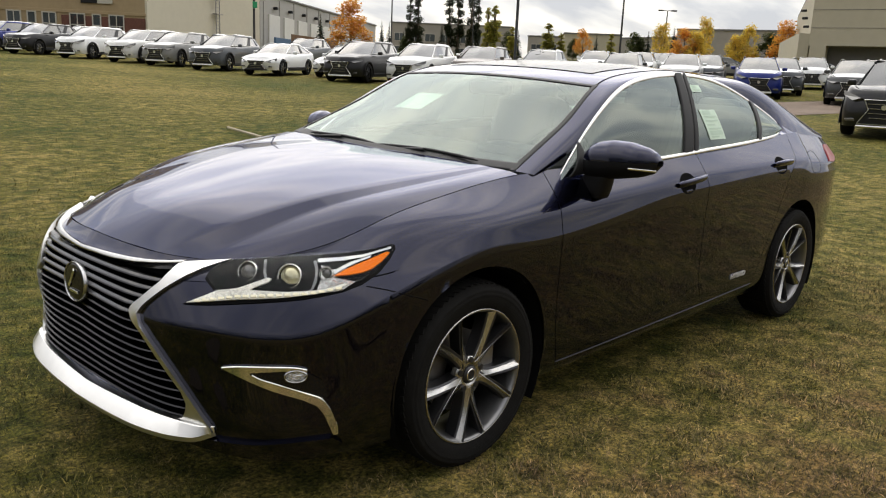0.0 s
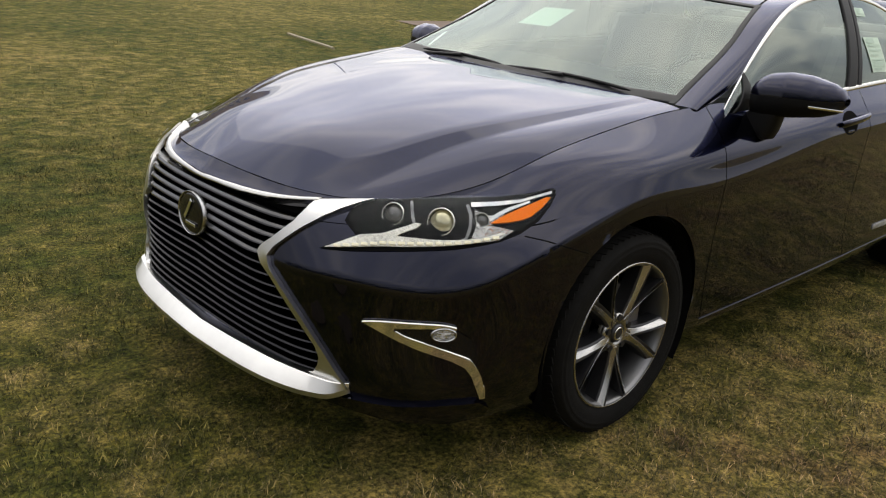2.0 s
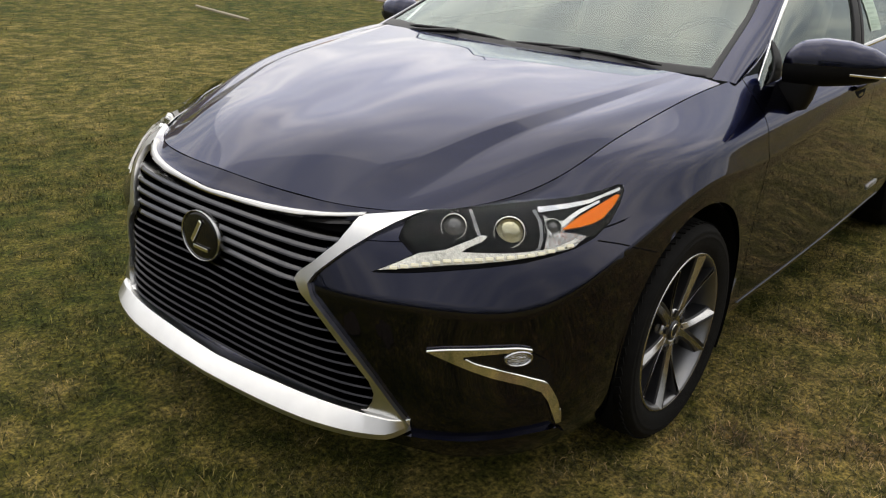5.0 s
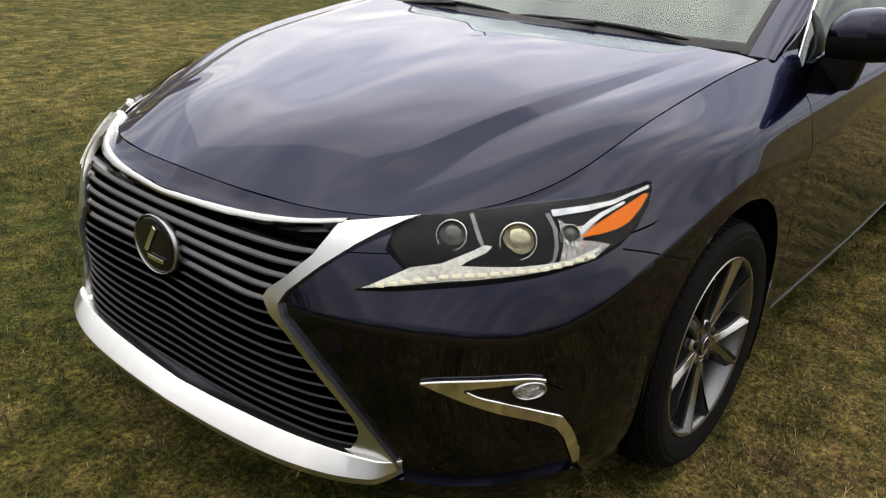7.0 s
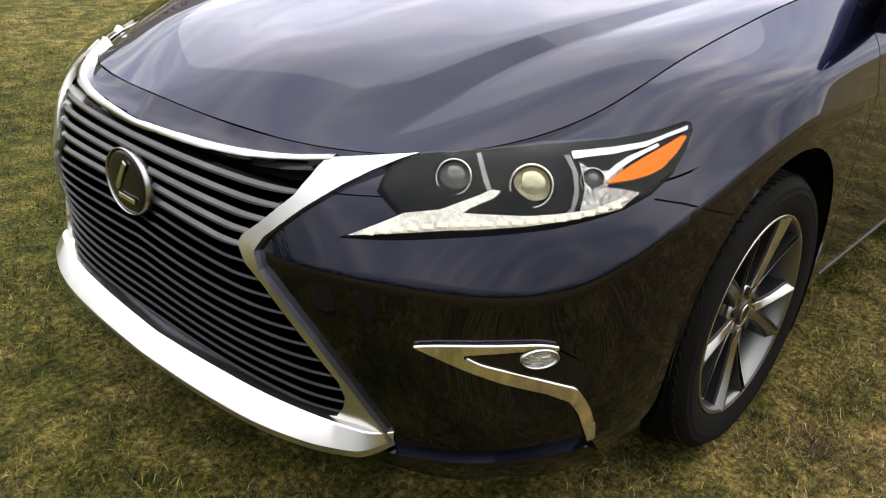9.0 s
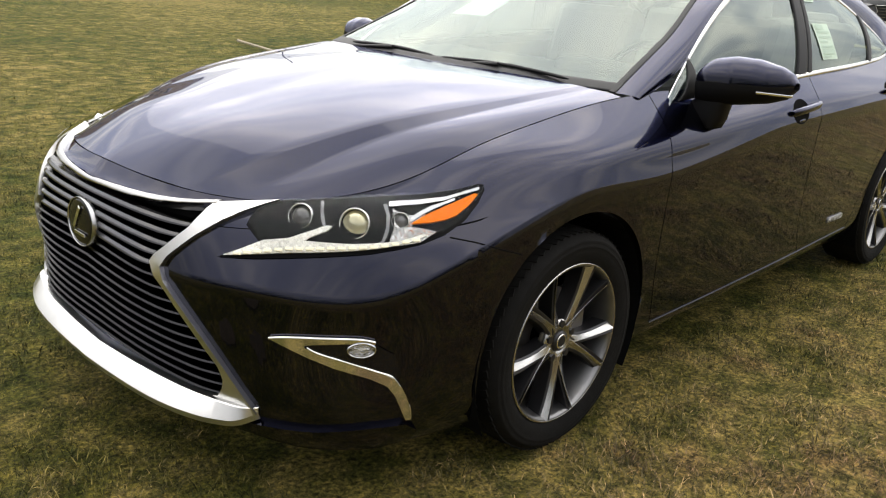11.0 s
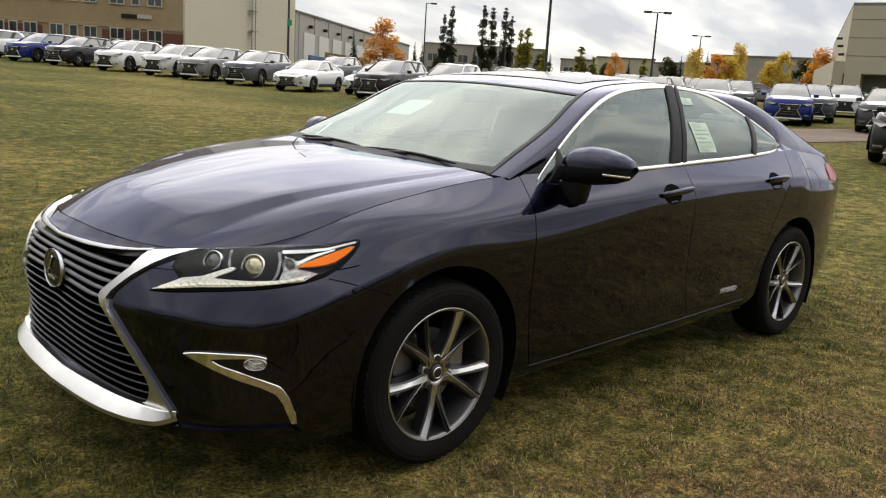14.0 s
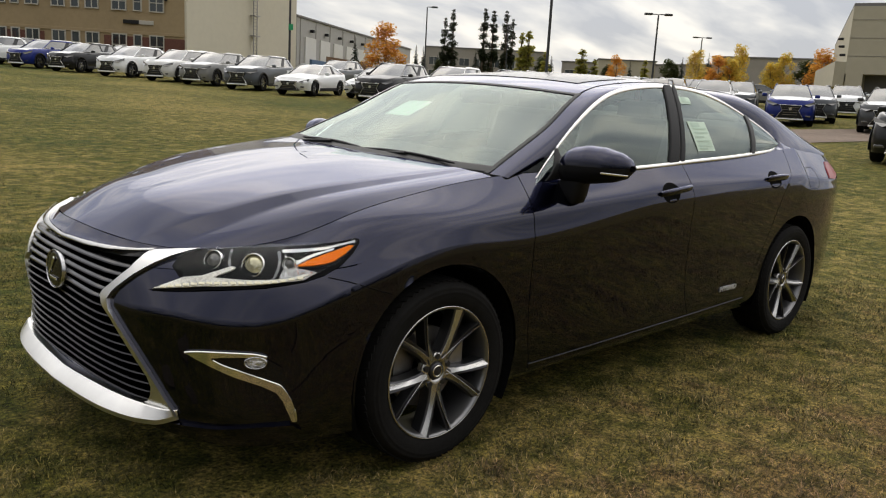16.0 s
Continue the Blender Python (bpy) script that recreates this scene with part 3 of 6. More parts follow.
def band(name, zs_top, zs_bot, off_top, off_bot, w1, mat, parent, label="", n=40, lip=.006, off_end=None):
    """A bar right across the nose between two heights."""
    rows = []
    for w_ in np.linspace(0, w1, n):
        t_ = w_ / w1
        zt, zb = np.interp(t_, *zs_top), np.interp(t_, *zs_bot)
        (p, np_), (q, nq) = on_skin(w_, zt, "front"), on_skin(w_, zb, "front")
        if off_end is not None:
            # the lower bar: one smooth slanted face that follows the nose and dies away at its ends
            q = on_skin(w_, .285, "front")[0]
            nq = np_ = Vector((-1, .55 * clamp01((t_ - .45) / .5) ** 1.5, 0)).normalized()
            p, q = Vector((q.x, q.y, zt)), Vector((q.x, q.y, zb))
        ob_ = off_bot + (off_end - off_bot) * clamp01((t_ - .55) / .45) ** 2 if off_end is not None else off_bot
        die = 1 - .96 * clamp01((t_ - .90) / .10) ** 2 if off_end is not None else 1
        a, b = p + np_ * off_top * die, q + nq * ob_ * die
        rows.append([p - np_ * .01, a + Vector((0, 0, 0)), a.lerp(b, .06) + np_ * .002, a.lerp(b, .94) + nq * .002, b, b + Vector((.004, 0, -lip)), q - nq * .01 + Vector((0, 0, -lip))])
    g = np.array([[tuple(v) for v in r] for r in rows])
    h = side_grid(g, 1)
    return child(name, panel_mesh(name, np.concatenate([mirrored(h)[:-1], h]), mat, flip=False), parent, label)


ARC = np.linspace(0, 1, 21)
STRIP_METAL = material("polished_strip", (0.45, 0.445, 0.43), 0.14, 1.0)
band("frame_top", (ARC, .7410 + .017 * ARC ** 4), (ARC, .7315 + .0155 * ARC ** 4), .010, .014, .43, STRIP_METAL, grille, "polished chrome strip", lip=.001)
BAR_METAL = material("brushed_bar_metal", (0.72, 0.715, 0.70), 0.30, 1.0, grain=.06, scale=25)
low_bar = band("lower_bar", ((0, .4, .75, .9, 1), (.276, .287, .291, .293, .288)), ((0, .5, .8, .93, 1), (.236, .243, .250, .258, .270)), .026, .064, .594, BAR_METAL, grille, "bright satin chrome lower bar", lip=.014, off_end=.036)
smooth_sharp(low_bar.data, 22)

SLAT = material("grille_bar", (0.085, 0.085, 0.09), 0.18, 1.0, grain=.15, scale=30)
SLAT_THIN = material("thin_grille_bar", (0.034, 0.034, 0.037), 0.25, 1.0, grain=.15, scale=30)
SLAT_EDGE = material("badge_ring_metal", (0.55, 0.55, 0.56), 0.25, 1.0)
heights = [.716, .690, .664, .638, .612] + [.586 - .0278 * k for k in range(11)]
for k, z0 in enumerate(heights):
    wm = inner_half(z0) + .010
    top_, lip_, back_ = (.0055, .0050, .010) if k < 5 else (.0020, .0024, .0045)
    rows = []
    for w_ in np.linspace(0, wm, 28):
        t_ = w_ / max(wm, .01)
        z_ = z0 - .010 * t_ ** 3
        fade = 1 - .45 * clamp01((t_ - .82) / .18)
        p, nn = on_skin(w_, z_, "front")
        nn = Vector((nn.x, nn.y, 0)).normalized()
        f, d = p + nn * (.014 - .016 * clamp01((t_ - .8) / .2) ** 2), Vector((0, 0, 1))
        rows.append([f - nn * .045 - d * lip_ * .9, f - nn * .004 - d * (lip_ + .0015) * fade, f - d * lip_ * fade, f - nn * .0015 - d * lip_ * .2, f - nn * (back_ * .8) + d * top_ * .9 * fade, f - nn * (back_ + .003) + d * top_ * fade, f - nn * .045 + d * top_ * .5])
    h = side_grid(np.array([[tuple(v) for v in r] for r in rows]), 1)
    o = child("bar", panel_mesh("bar", np.concatenate([mirrored(h)[:-1], h]), SLAT if k < 5 else SLAT_THIN), grille)
    smooth_sharp(o.data, 20)

# oval badge
ep, en = on_skin(0, .622, "front")
badge = child("front_badge", None, grille, "oval dark glass badge with a chrome ring")
badge.matrix_basis = Matrix.Translation(ep + en * .020) @ en.to_track_quat("Z", "Y").to_matrix().to_4x4() @ Matrix.Rotation(0, 4, "Z")


def oval(name, rx, ry, z0, z1, mat, inner=None):
    bm = bmesh.new()
    n = 48
    ring = lambda s, z: [bm.verts.new((rx * s * math.cos(2 * math.pi * i / n), ry * s * math.sin(2 * math.pi * i / n), z)) for i in range(n)]
    if inner:
        rr = [ring(inner, z0), ring(inner * 1.01, z1), ring((1 + inner) / 2, z1 + .003), ring(.99, z1), ring(1, z0)]
    else:
        rr = [ring(1, z0), ring(.99, z1 - .003), ring(.85, z1), ring(.4, z1 + .002), ring(.01, z1 + .003)]
    for a, b in zip(rr, rr[1:]):
        for i in range(n):
            bm.faces.new((a[i], a[(i + 1) % n], b[(i + 1) % n], b[i]))
    bmesh.ops.recalc_face_normals(bm, faces=bm.faces)
    return part(name, bm, mat, badge, smooth=True)


oval("badge_disc", .080, .063, -.012, .004, GLOSS_BLACK)
oval("badge_ring", .083, .066, -.012, .002, SLAT_EDGE, .94)
bm = bmesh.new()
box(bm, (.012, .070, .005), (-.006, .012, .009), .0015, Matrix.Rotation(radians(-32), 3, "Z"))
part("badge_bar", bm, CHROME, badge)
bm = bmesh.new()
box(bm, (.060, .010, .005), (.014, -.028, .009), .0015)
part("badge_bar", bm, CHROME, badge)

DIVIDER = material("grey_lamp_trim", (0.16, 0.16, 0.165), 0.25, 0.9)
FACETED = material("faceted_reflector", (0.55, 0.55, 0.54), 0.10, 1.0, grain=.5, scale=60, bump=.9, bump_scale=90)
# head lamps: (along the corner plane, z)
LAMP = ((-.266, .652), (-.172, .694), (-.206, .722), (-.200, .736), (-.187, .750), (-.165, .761), (-.138, .769), (-.085, .775), (-.021, .779), (.095, .786), (.2, .798), (.276, .810), (.330, .822), (.342, .820), (.345, .809), (.330, .782), (.300, .748), (.255, .722), (.205, .706), (.150, .696), (.090, .687), (.03, .681), (-.08, .670), (-.188, .658))
LAMP_LENS = ((-.248, .657), (-.158, .696), (-.197, .724), (-.192, .735), (-.180, .746), (-.160, .757), (-.135, .764), (-.085, .770), (-.021, .774), (.095, .781), (.2, .793), (.276, .805), (.328, .816), (.336, .814), (.337, .806), (.322, .783), (.293, .751), (.249, .727), (.200, .711), (.146, .701), (.088, .692), (.03, .686), (-.08, .675), (-.188, .663))
DAY_STRIP = ((-.250, .657), (-.160, .696), (-.103, .705), (-.038, .728), (-.019, .734), (-.006, .733), (-.018, .724), (-.055, .710), (-.066, .703), (.013, .703), (.079, .705), (.148, .710), (.203, .724), (.210, .720), (.171, .708), (.123, .699), (.045, .690), (-.093, .678))
AMBER_AREA = ((.170, .742), (.196, .754), (.221, .764), (.262, .779), (.318, .800), (.327, .798), (.305, .776), (.275, .756), (.251, .749), (.215, .744))
BRIGHT_AREA = ((.118, .777), (.19, .785), (.245, .792), (.300, .806), (.330, .814), (.329, .808), (.285, .797), (.245, .785), (.19, .777), (.118, .770))
AMBER_TRIM = ((.162, .744), (.174, .747), (.198, .759), (.221, .769), (.272, .786), (.270, .790), (.216, .774), (.190, .764), (.168, .752))
for side in (1, -1):
    lamp = child("headlamp", None, saloon, "clear headlamp with projector lenses, amber reflector and a white light strip")
    patch("lamp_housing", LAMP, "corner", .0065, .002, LAMP_BLACK if side == 1 else REFLECTOR, side, lamp, step=.02)
    patch("light_strip", DAY_STRIP, "corner", .013, .006, WHITE_LENS, side, lamp, "row of clear white light elements", step=.02)
    for k in range(18 if side == 1 else 0):
        s_ = -.215 + .0235 * k
        z_ = np.interp(s_, (-.22, -.1, 0, .1, .2), (.663, .684, .692, .699, .713))
        p, nn = on_skin(s_, z_, "corner")
        bm = bmesh.new()
        box(bm, (.005, .0185, .0085), (0, 0, 0), .002, Vector((nn.x, -side * nn.y, nn.z)).to_track_quat("X", "Z").to_matrix())
        o = part("light_element", bm, ELEMENT, lamp)
        q = p + nn * .0170
        o.matrix_basis = Matrix.Translation((q.x, -side * q.y, q.z))
    near = lambda area: area if side == 1 else tuple((.17 + (s - .17) * .35, z) for s, z in area)
    if side == 1:
        patch("amber_reflector", near(AMBER_AREA), "corner", .0145, .006, AMBER, side, lamp, "bright orange side reflector", step=.02)
    if side == 1:
        patch("bright_reflector", near(AMBER_TRIM), "corner", .0150, .006, REFLECTOR, side, lamp, step=.02)
        patch("bright_reflector", near(BRIGHT_AREA), "corner", .0135, .005, REFLECTOR, side, lamp, step=.02)
    for shape in (((-.044, .769), (-.036, .770), (-.029, .754), (-.020, .733), (-.023, .726), (-.033, .742), (-.038, .756)), ((.104, .773), (.114, .774), (.123, .755), (.122, .728), (.112, .706), (.092, .698), (.091, .702), (.108, .712), (.115, .736), (.114, .757))) if side == 1 else ():
        patch("chrome_divider", shape, "corner", .0125, .005, DIVIDER, side, lamp, step=.02)
    if side == 1:
        patch("side_reflector", ((.128, .769), (.150, .757), (.205, .760), (.172, .738), (.205, .733), (.232, .727), (.195, .707), (.150, .702), (.122, .704), (.134, .738)), "corner", .0105, .003, FACETED, side, lamp, step=.02)
    for s_, z_, r_ in ((-.080, .746, .029), (.045, .742, .035), (.148, .748, .020)):
        p, nn = on_skin(s_, z_, "corner")
        d = (Vector((-.88, .46, .02)) * .6 + nn * .4).normalized()
        unit = child("projector", None, lamp)
        q = p + nn * (.008 if side == 1 else -.012)
        unit.matrix_basis = Matrix.Translation((q.x, -side * q.y, q.z)) @ Vector((d.x, -side * d.y, d.z)).to_track_quat("-Y", "Z").to_matrix().to_4x4()
        rv, rf = lathe([(r_ * .93, .01), (r_ * .95, -.008), (r_ * 1.0, -.011), (r_ * 1.05, -.008), (r_ * 1.06, .01)], 32)
        child("bezel", mesh_of("bezel", rv, rf, CHROME), unit)
        lv, lf = lathe([(.0005, -.013), (r_ * .35, -.012), (r_ * .65, -.008), (r_ * .88, .0)], 32)
        child("lens", mesh_of("lens", lv, lf, BULB_LENS if r_ > .032 else PROJECTOR), unit)
    cover = patch("lamp_cover", LAMP_LENS, "corner", .0225, 0, CLEAR, side, lamp)
    cover.visible_shadow = False

# fog lamp surrounds
FOG_TRIM = ((-.140, .486), (-.078, .494), (.031, .496), (.083, .492), (.107, .485), (.105, .480), (.037, .484), (-.025, .480), (-.055, .476), (-.055, .470), (-.023, .455), (.033, .437), (.124, .404), (.152, .389), (.174, .355), (.188, .313), (.191, .277), (.181, .277), (.172, .302), (.155, .345), (.136, .372), (.094, .393), (.011, .420), (-.045, .443), (-.1, .468))
FOG_POCKET = ((-.09, .478), (.03, .488), (.10, .482), (.15, .45), (.168, .40), (.15, .389), (.124, .402), (.033, .437), (-.023, .455))
for side in (1, -1):
    fog = child("fog_lamp_surround", None, saloon, "chrome hooked trim round a small clear fog lamp")
    patch("fog_pocket", FOG_POCKET, "corner", .005, .002, GLOSS_BLACK, side, fog)
    patch("fog_trim", FOG_TRIM, "corner", .009, .008, CHROME, side, fog, step=.02)
    for edge_line in (((-.050, .471), (-.023, .456), (.033, .438), (.124, .405), (.152, .390), (.174, .356), (.188, .314), (.191, .279)), ((-.138, .486), (-.078, .494), (.031, .496), (.083, .492), (.105, .486))):
        run_ = [on_skin(s, z, "corner") for s, z in natural(np.array(edge_line), 5)]
        ribbon("trim_highlight", [tuple(p + n * .0095 + Vector((0, 0, -.001))) for p, n in run_], [tuple(p + n * .006 + Vector((0, 0, .0022))) for p, n in run_], .001, CHROME, fog, side, normal=(-.5, .5, .7))
    p, nn = on_skin(.074, .468, "corner")
    unit = child("fog_lamp", None, fog, "small clear round-cornered fog lamp")
    q = p + nn * .004
    unit.matrix_basis = Matrix.Translation((q.x, -side * q.y, q.z)) @ Vector((nn.x, -side * nn.y, nn.z)).to_track_quat("-Y", "Z").to_matrix().to_4x4() @ Matrix.Diagonal((1.0, 1, .56, 1))
    rv, rf = lathe([(.030, .004), (.031, -.010), (.034, -.010), (.036, .004)], 28)
    child("fog_bezel", mesh_of("fog_bezel", rv, rf, REFLECTOR), unit)
    lv, lf = lathe([(.0005, -.009), (.015, -.008), (.031, -.003)], 12)
    child("fog_lens", mesh_of("fog_lens", lv, lf, FACETED, False), unit)
    patch("chin_lip", ((-.20, .248), (-.02, .256), (.10, .270), (.178, .272), (.205, .25), (.19, .222), (.10, .203), (-.05, .200), (-.18, .215)), "corner", .016, .018, PAINT, side, fog, step=.03)

# window trim, pillars, sill strip
for side in (1, -1):
    k = len(top_line)
    inward = sill_line - top_line
    ln = np.linalg.norm(inward, axis=1, keepdims=True)
    top_in = top_line + inward / np.maximum(ln, 1e-6) * np.minimum(.021, ln * .45)
    sill_in = sill_line - inward / np.maximum(ln, 1e-6) * np.minimum(.015, ln * .45)
    sill_out = sill_line + np.array([0, .002, -.004])
    ribbon("window_trim", top_line, top_in, .007, CHROME, saloon, side, "polished chrome window trim", normal=(0, 1, .4))
    ribbon("window_sill_trim", sill_out, sill_in, .009, CHROME, saloon, side, "polished chrome window trim", normal=(0, 1, .4))

    def across_window(xb, xt, lift, n=13):
        row = []
        for j in range(n):
            f = j / (n - 1)
            col = daylight[:, j * 12 // (n - 1)]
            u = np.interp(xb + (xt - xb) * f, col[:, 0], np.arange(len(col)))
            i = min(int(u), len(col) - 2)
            row.append(col[i] * (1 - u + i) + col[i + 1] * (u - i) + np.array([0, lift, lift * .3]))
        return np.array(row)

    for nm, xb0, xt0, xb1, xt1, mt in (("door_pillar", 1.445, 1.655, 1.545, 1.735, MIRROR_BLACK), ("door_pillar", 1.552, 1.741, 1.594, 1.776, MIRROR_BLACK), ("quarter_divider", 2.325, 2.478, 2.375, 2.525, BLACK), ("mirror_gusset", .575, .69, .70, .705, BLACK)):
        a, b = across_window(xb0, xt0, .004), across_window(xb1, xt1, .004)
        ribbon(nm, a, b, .002 if nm == "mirror_gusset" else .003, mt, saloon, side, normal=(0, 1, .2))
    line = wall[6 * NU:9 * NU + 1, NV]
    ribbon("sill_strip", line + np.array([0, .003, .002]), line + np.array([0, .003, -.001]), .0008, ALLOY_DARK, saloon, side, "thin grey strip along the door bottoms", normal=(0, 1, 0))
    # handles in their scooped pockets
    for x0, x1, z0, z1 in ((1.300, 1.570, .912, .932), (2.372, 2.620, .948, .952)):
        xm, zm = x0 + .098, (z0 + z1) / 2 - .008
        handle = child("door_handle", None, saloon)
        patch("handle_cup", [(xm + .074 * math.cos(a), zm + .046 * math.sin(a)) for a in np.linspace(0, 2 * math.pi, 24, endpoint=False)], "side", .0012, .001, LINER, side, handle, step=.03)
        pts = []
        for f in np.linspace(0, 1, 14):
            p, nn = on_skin(x0 + (x1 - x0) * f, z0 + (z1 - z0) * f, "side")
            lift = .012 + .024 * math.sin(math.pi * min(1, max(0, f))) ** .5
            hh = .016 * (1 if .05 < f < .95 else .6)
            pts.append([tuple(p + nn * (lift - .012) + Vector((0, 0, hh * c)) + nn * s) for c, s in ((-1, 0), (-.7, .010), (0, .015), (.7, .010), (1, 0), (.6, -.008), (-.6, -.008), (-1, 0))])
        child("grip", panel_mesh("grip", side_grid(np.array(pts), side), PAINT, flip=side > 0), handle)
    # mirror
    mirror = child("door_mirror", None, saloon)
    secs = []
    for f in np.linspace(0, 1, 26):
        y = .826 + (.292 if side == 1 else .215) * f
        grow = math.sqrt(max(0.0, 1 - (1 - min(1, f / .16)) ** 2))
        hi = float(np.interp(f, (0, .15, .35, .6, .85, .96, 1), (.060, .074, .082, .076, .056, .036, .012))) * (.70 + .30 * grow)
        lo_ = float(np.interp(f, (0, .2, .45, .75, .92, 1), (.076, .074, .068, .056, .040, .012)))
        dep = float(np.interp(f, (0, .12, .4, .75, .95, 1), (.052, .068, .076, .066, .040, .012)))
        zc = (1.049 if side == 1 else 1.012) + .016 * f
        row = []
        for a in np.linspace(0, 2 * math.pi, 41):
            c_, s_ = math.cos(a), math.sin(a)
            xx = dep * c_ if c_ < 0 else .030 * abs(c_) ** .5
            row.append((.700 + (y - .9) * .06 + xx, y, zc + (hi if s_ > 0 else lo_) * math.copysign(abs(s_) ** .85, s_)))
        secs.append(row)
    secs = side_grid(np.array(secs), side)
    for nm, part_, mt in (("mirror_cap", secs[:, :21], PAINT), ("mirror_body", secs[:, 20:], MIRROR_BLACK)):
        shell_ = panel_mesh(nm, part_, mt, flip=side > 0)
        bm = bmesh.new()
        bm.from_mesh(shell_)
        ends = [e_ for e_ in bm.edges if e_.is_boundary]
        bmesh.ops.holes_fill(bm, edges=ends, sides=0)
        bmesh.ops.recalc_face_normals(bm, faces=bm.faces)
        smooth_sharp(part(nm, bm, mt, mirror).data, 50)
    foot_rows = []
    for z, y0, y1, dd in ((.898, .80, .885, .030), (.905, .785, .905, .040), (.935, .775, .918, .043), (.970, .790, .925, .043), (1.000, .825, .930, .041), (1.030, .850, .930, .036)):
        foot_rows.append([(.700 + dd * math.copysign(abs(math.cos(a)) ** .6, math.cos(a)), (y0 + y1) / 2 + (y1 - y0) / 2 * math.copysign(abs(math.sin(a)) ** .6, math.sin(a)), z) for a in np.linspace(0, 2 * math.pi, 25)])
    foot_rows = [[(.700, .845, .898)] * 25] + foot_rows
    bm = bmesh.new()
    bm.from_mesh(panel_mesh("mirror_foot", side_grid(np.array(foot_rows), side), BLACK))
    bmesh.ops.remove_doubles(bm, verts=bm.verts, dist=.0005)
    bmesh.ops.recalc_face_normals(bm, faces=bm.faces)
    smooth_sharp(part("mirror_foot", bm, MIRROR_BLACK, mirror).data, 50)
    bm = bmesh.new()
    box(bm, (.012, .105, .009), (.662, -side * (1.076 if side == 1 else .97), 1.040), .003, Matrix.Rotation(side * .38, 3, "Z"))
    part("indicator", bm, CHROME, mirror)
    patch("tail_lamp", ((3.30, .925), (3.35, .985), (3.41, 1.015), (3.52, 1.01), (3.54, .94), (3.42, .915)), "side", .006, .006, RED, side, saloon, "red tail lamp", step=.03)
    ring_ = [(3.01 + .085 * math.copysign(abs(math.cos(a)) ** .6, math.cos(a)), .935 + .062 * math.copysign(abs(math.sin(a)) ** .6, math.sin(a))) for a in np.linspace(0, 2 * math.pi, 41)]
    if side == 1:
        a_ = np.array([tuple(on_skin(x, z, "side")[0]) for x, z in ring_])
        c_ = a_.mean(0)
        ribbon("fuel_flap_line", a_, a_ + (c_ - a_) * .05, .0008, LINER, saloon, side, normal=(0, 1, 0))

# seam between bumper and wing, from the lamp down to the wheel arch
for side in (1, -1):
    seam = [on_skin(x, z, "side") for x, z in zip(np.linspace(-.452, -.250, 12), np.interp(np.linspace(-.452, -.250, 12), (-.456, -.39, -.30, -.227), (.716, .700, .668, .643)))]
    ribbon("bumper_seam", [tuple(p + n * .0004) for p, n in seam], [tuple(p + n * .0004 + Vector((.0026, 0, .0026))) for p, n in seam], .0004, LINER, saloon, side, normal=(0, 1, 0))

# lettering on the rear door
word = bpy.data.curves.new("hybrid_badge", "FONT")
word.body, word.size, word.extrude, word.align_x, word.shear = "HYBRID", .055, .002, "CENTER", .18
p, nn = on_skin(2.085, .366, "side")
wb = new("hybrid_badge", word)
wb.parent = saloon
word.offset = .0012
# pale silver colour stands in for the sky mirrored by the chrome letters
word.materials.append(material("sky_sheen_letter", (0.66, 0.66, 0.65), 0.35, 0.4))
tagged(wb, "chrome lettering")
wb.matrix_basis = Matrix.Translation((p.x, -p.y - .003, p.z)) @ pose(0, 0, 0, 92, 0, 0) @ Matrix.Diagonal((.92, .62, 1, 1))

# bonnet gap line, cowl, wipers
bm = bmesh.new()
box(bm, (.20, 1.36, .02), (.34, 0, .985), .005)
part("cowl", bm, BLACK, saloon)
for y0, y1 in ((.02, -.56), (.52, .02)):
    wiper = child("wiper", None, saloon)
    rows = []
    for a in np.linspace(0, 1, 18):
        y = y0 + (y1 - y0) * a
        x = .305 + .02 * math.sin(a * 3.1) + .05 * max(0, abs(y) - .2)
        z = 1.028 + .010 * math.sin(math.pi * a)
        rr = .006 * (1 if .03 < a < .97 else .4)
        rows.append([(x + rr * math.cos(q), y, z + rr * math.sin(q)) for q in np.linspace(0, 2 * math.pi, 9)])
    child("wiper_blade", panel_mesh("wiper_blade", np.array(rows), BLACK), wiper)
    bm = bmesh.new()
    tube(bm, .007, (.31, y0, 1.012), (.315, (y0 + y1) / 2, 1.038), 8)
    part("wiper_arm", bm, BLACK, wiper)

# dark band and sticker on the windscreen, sunroof
def on_upper(u, v, lift):
    g = upper
    i, j = int(u * 12), int(v * 8)
    i, j = min(i, g.shape[0] - 2), min(j, g.shape[1] - 2)
    a, b = u * 12 - i, v * 8 - j
    p = (g[i, j] * (1 - a) + g[i + 1, j] * a) * (1 - b) + (g[i, j + 1] * (1 - a) + g[i + 1, j + 1] * a) * b
    n = np.cross(g[i + 1, j] - g[i, j], g[i, j + 1] - g[i, j])
    n /= np.linalg.norm(n)
    return p + (n if n[2] > 0 else -n) * lift


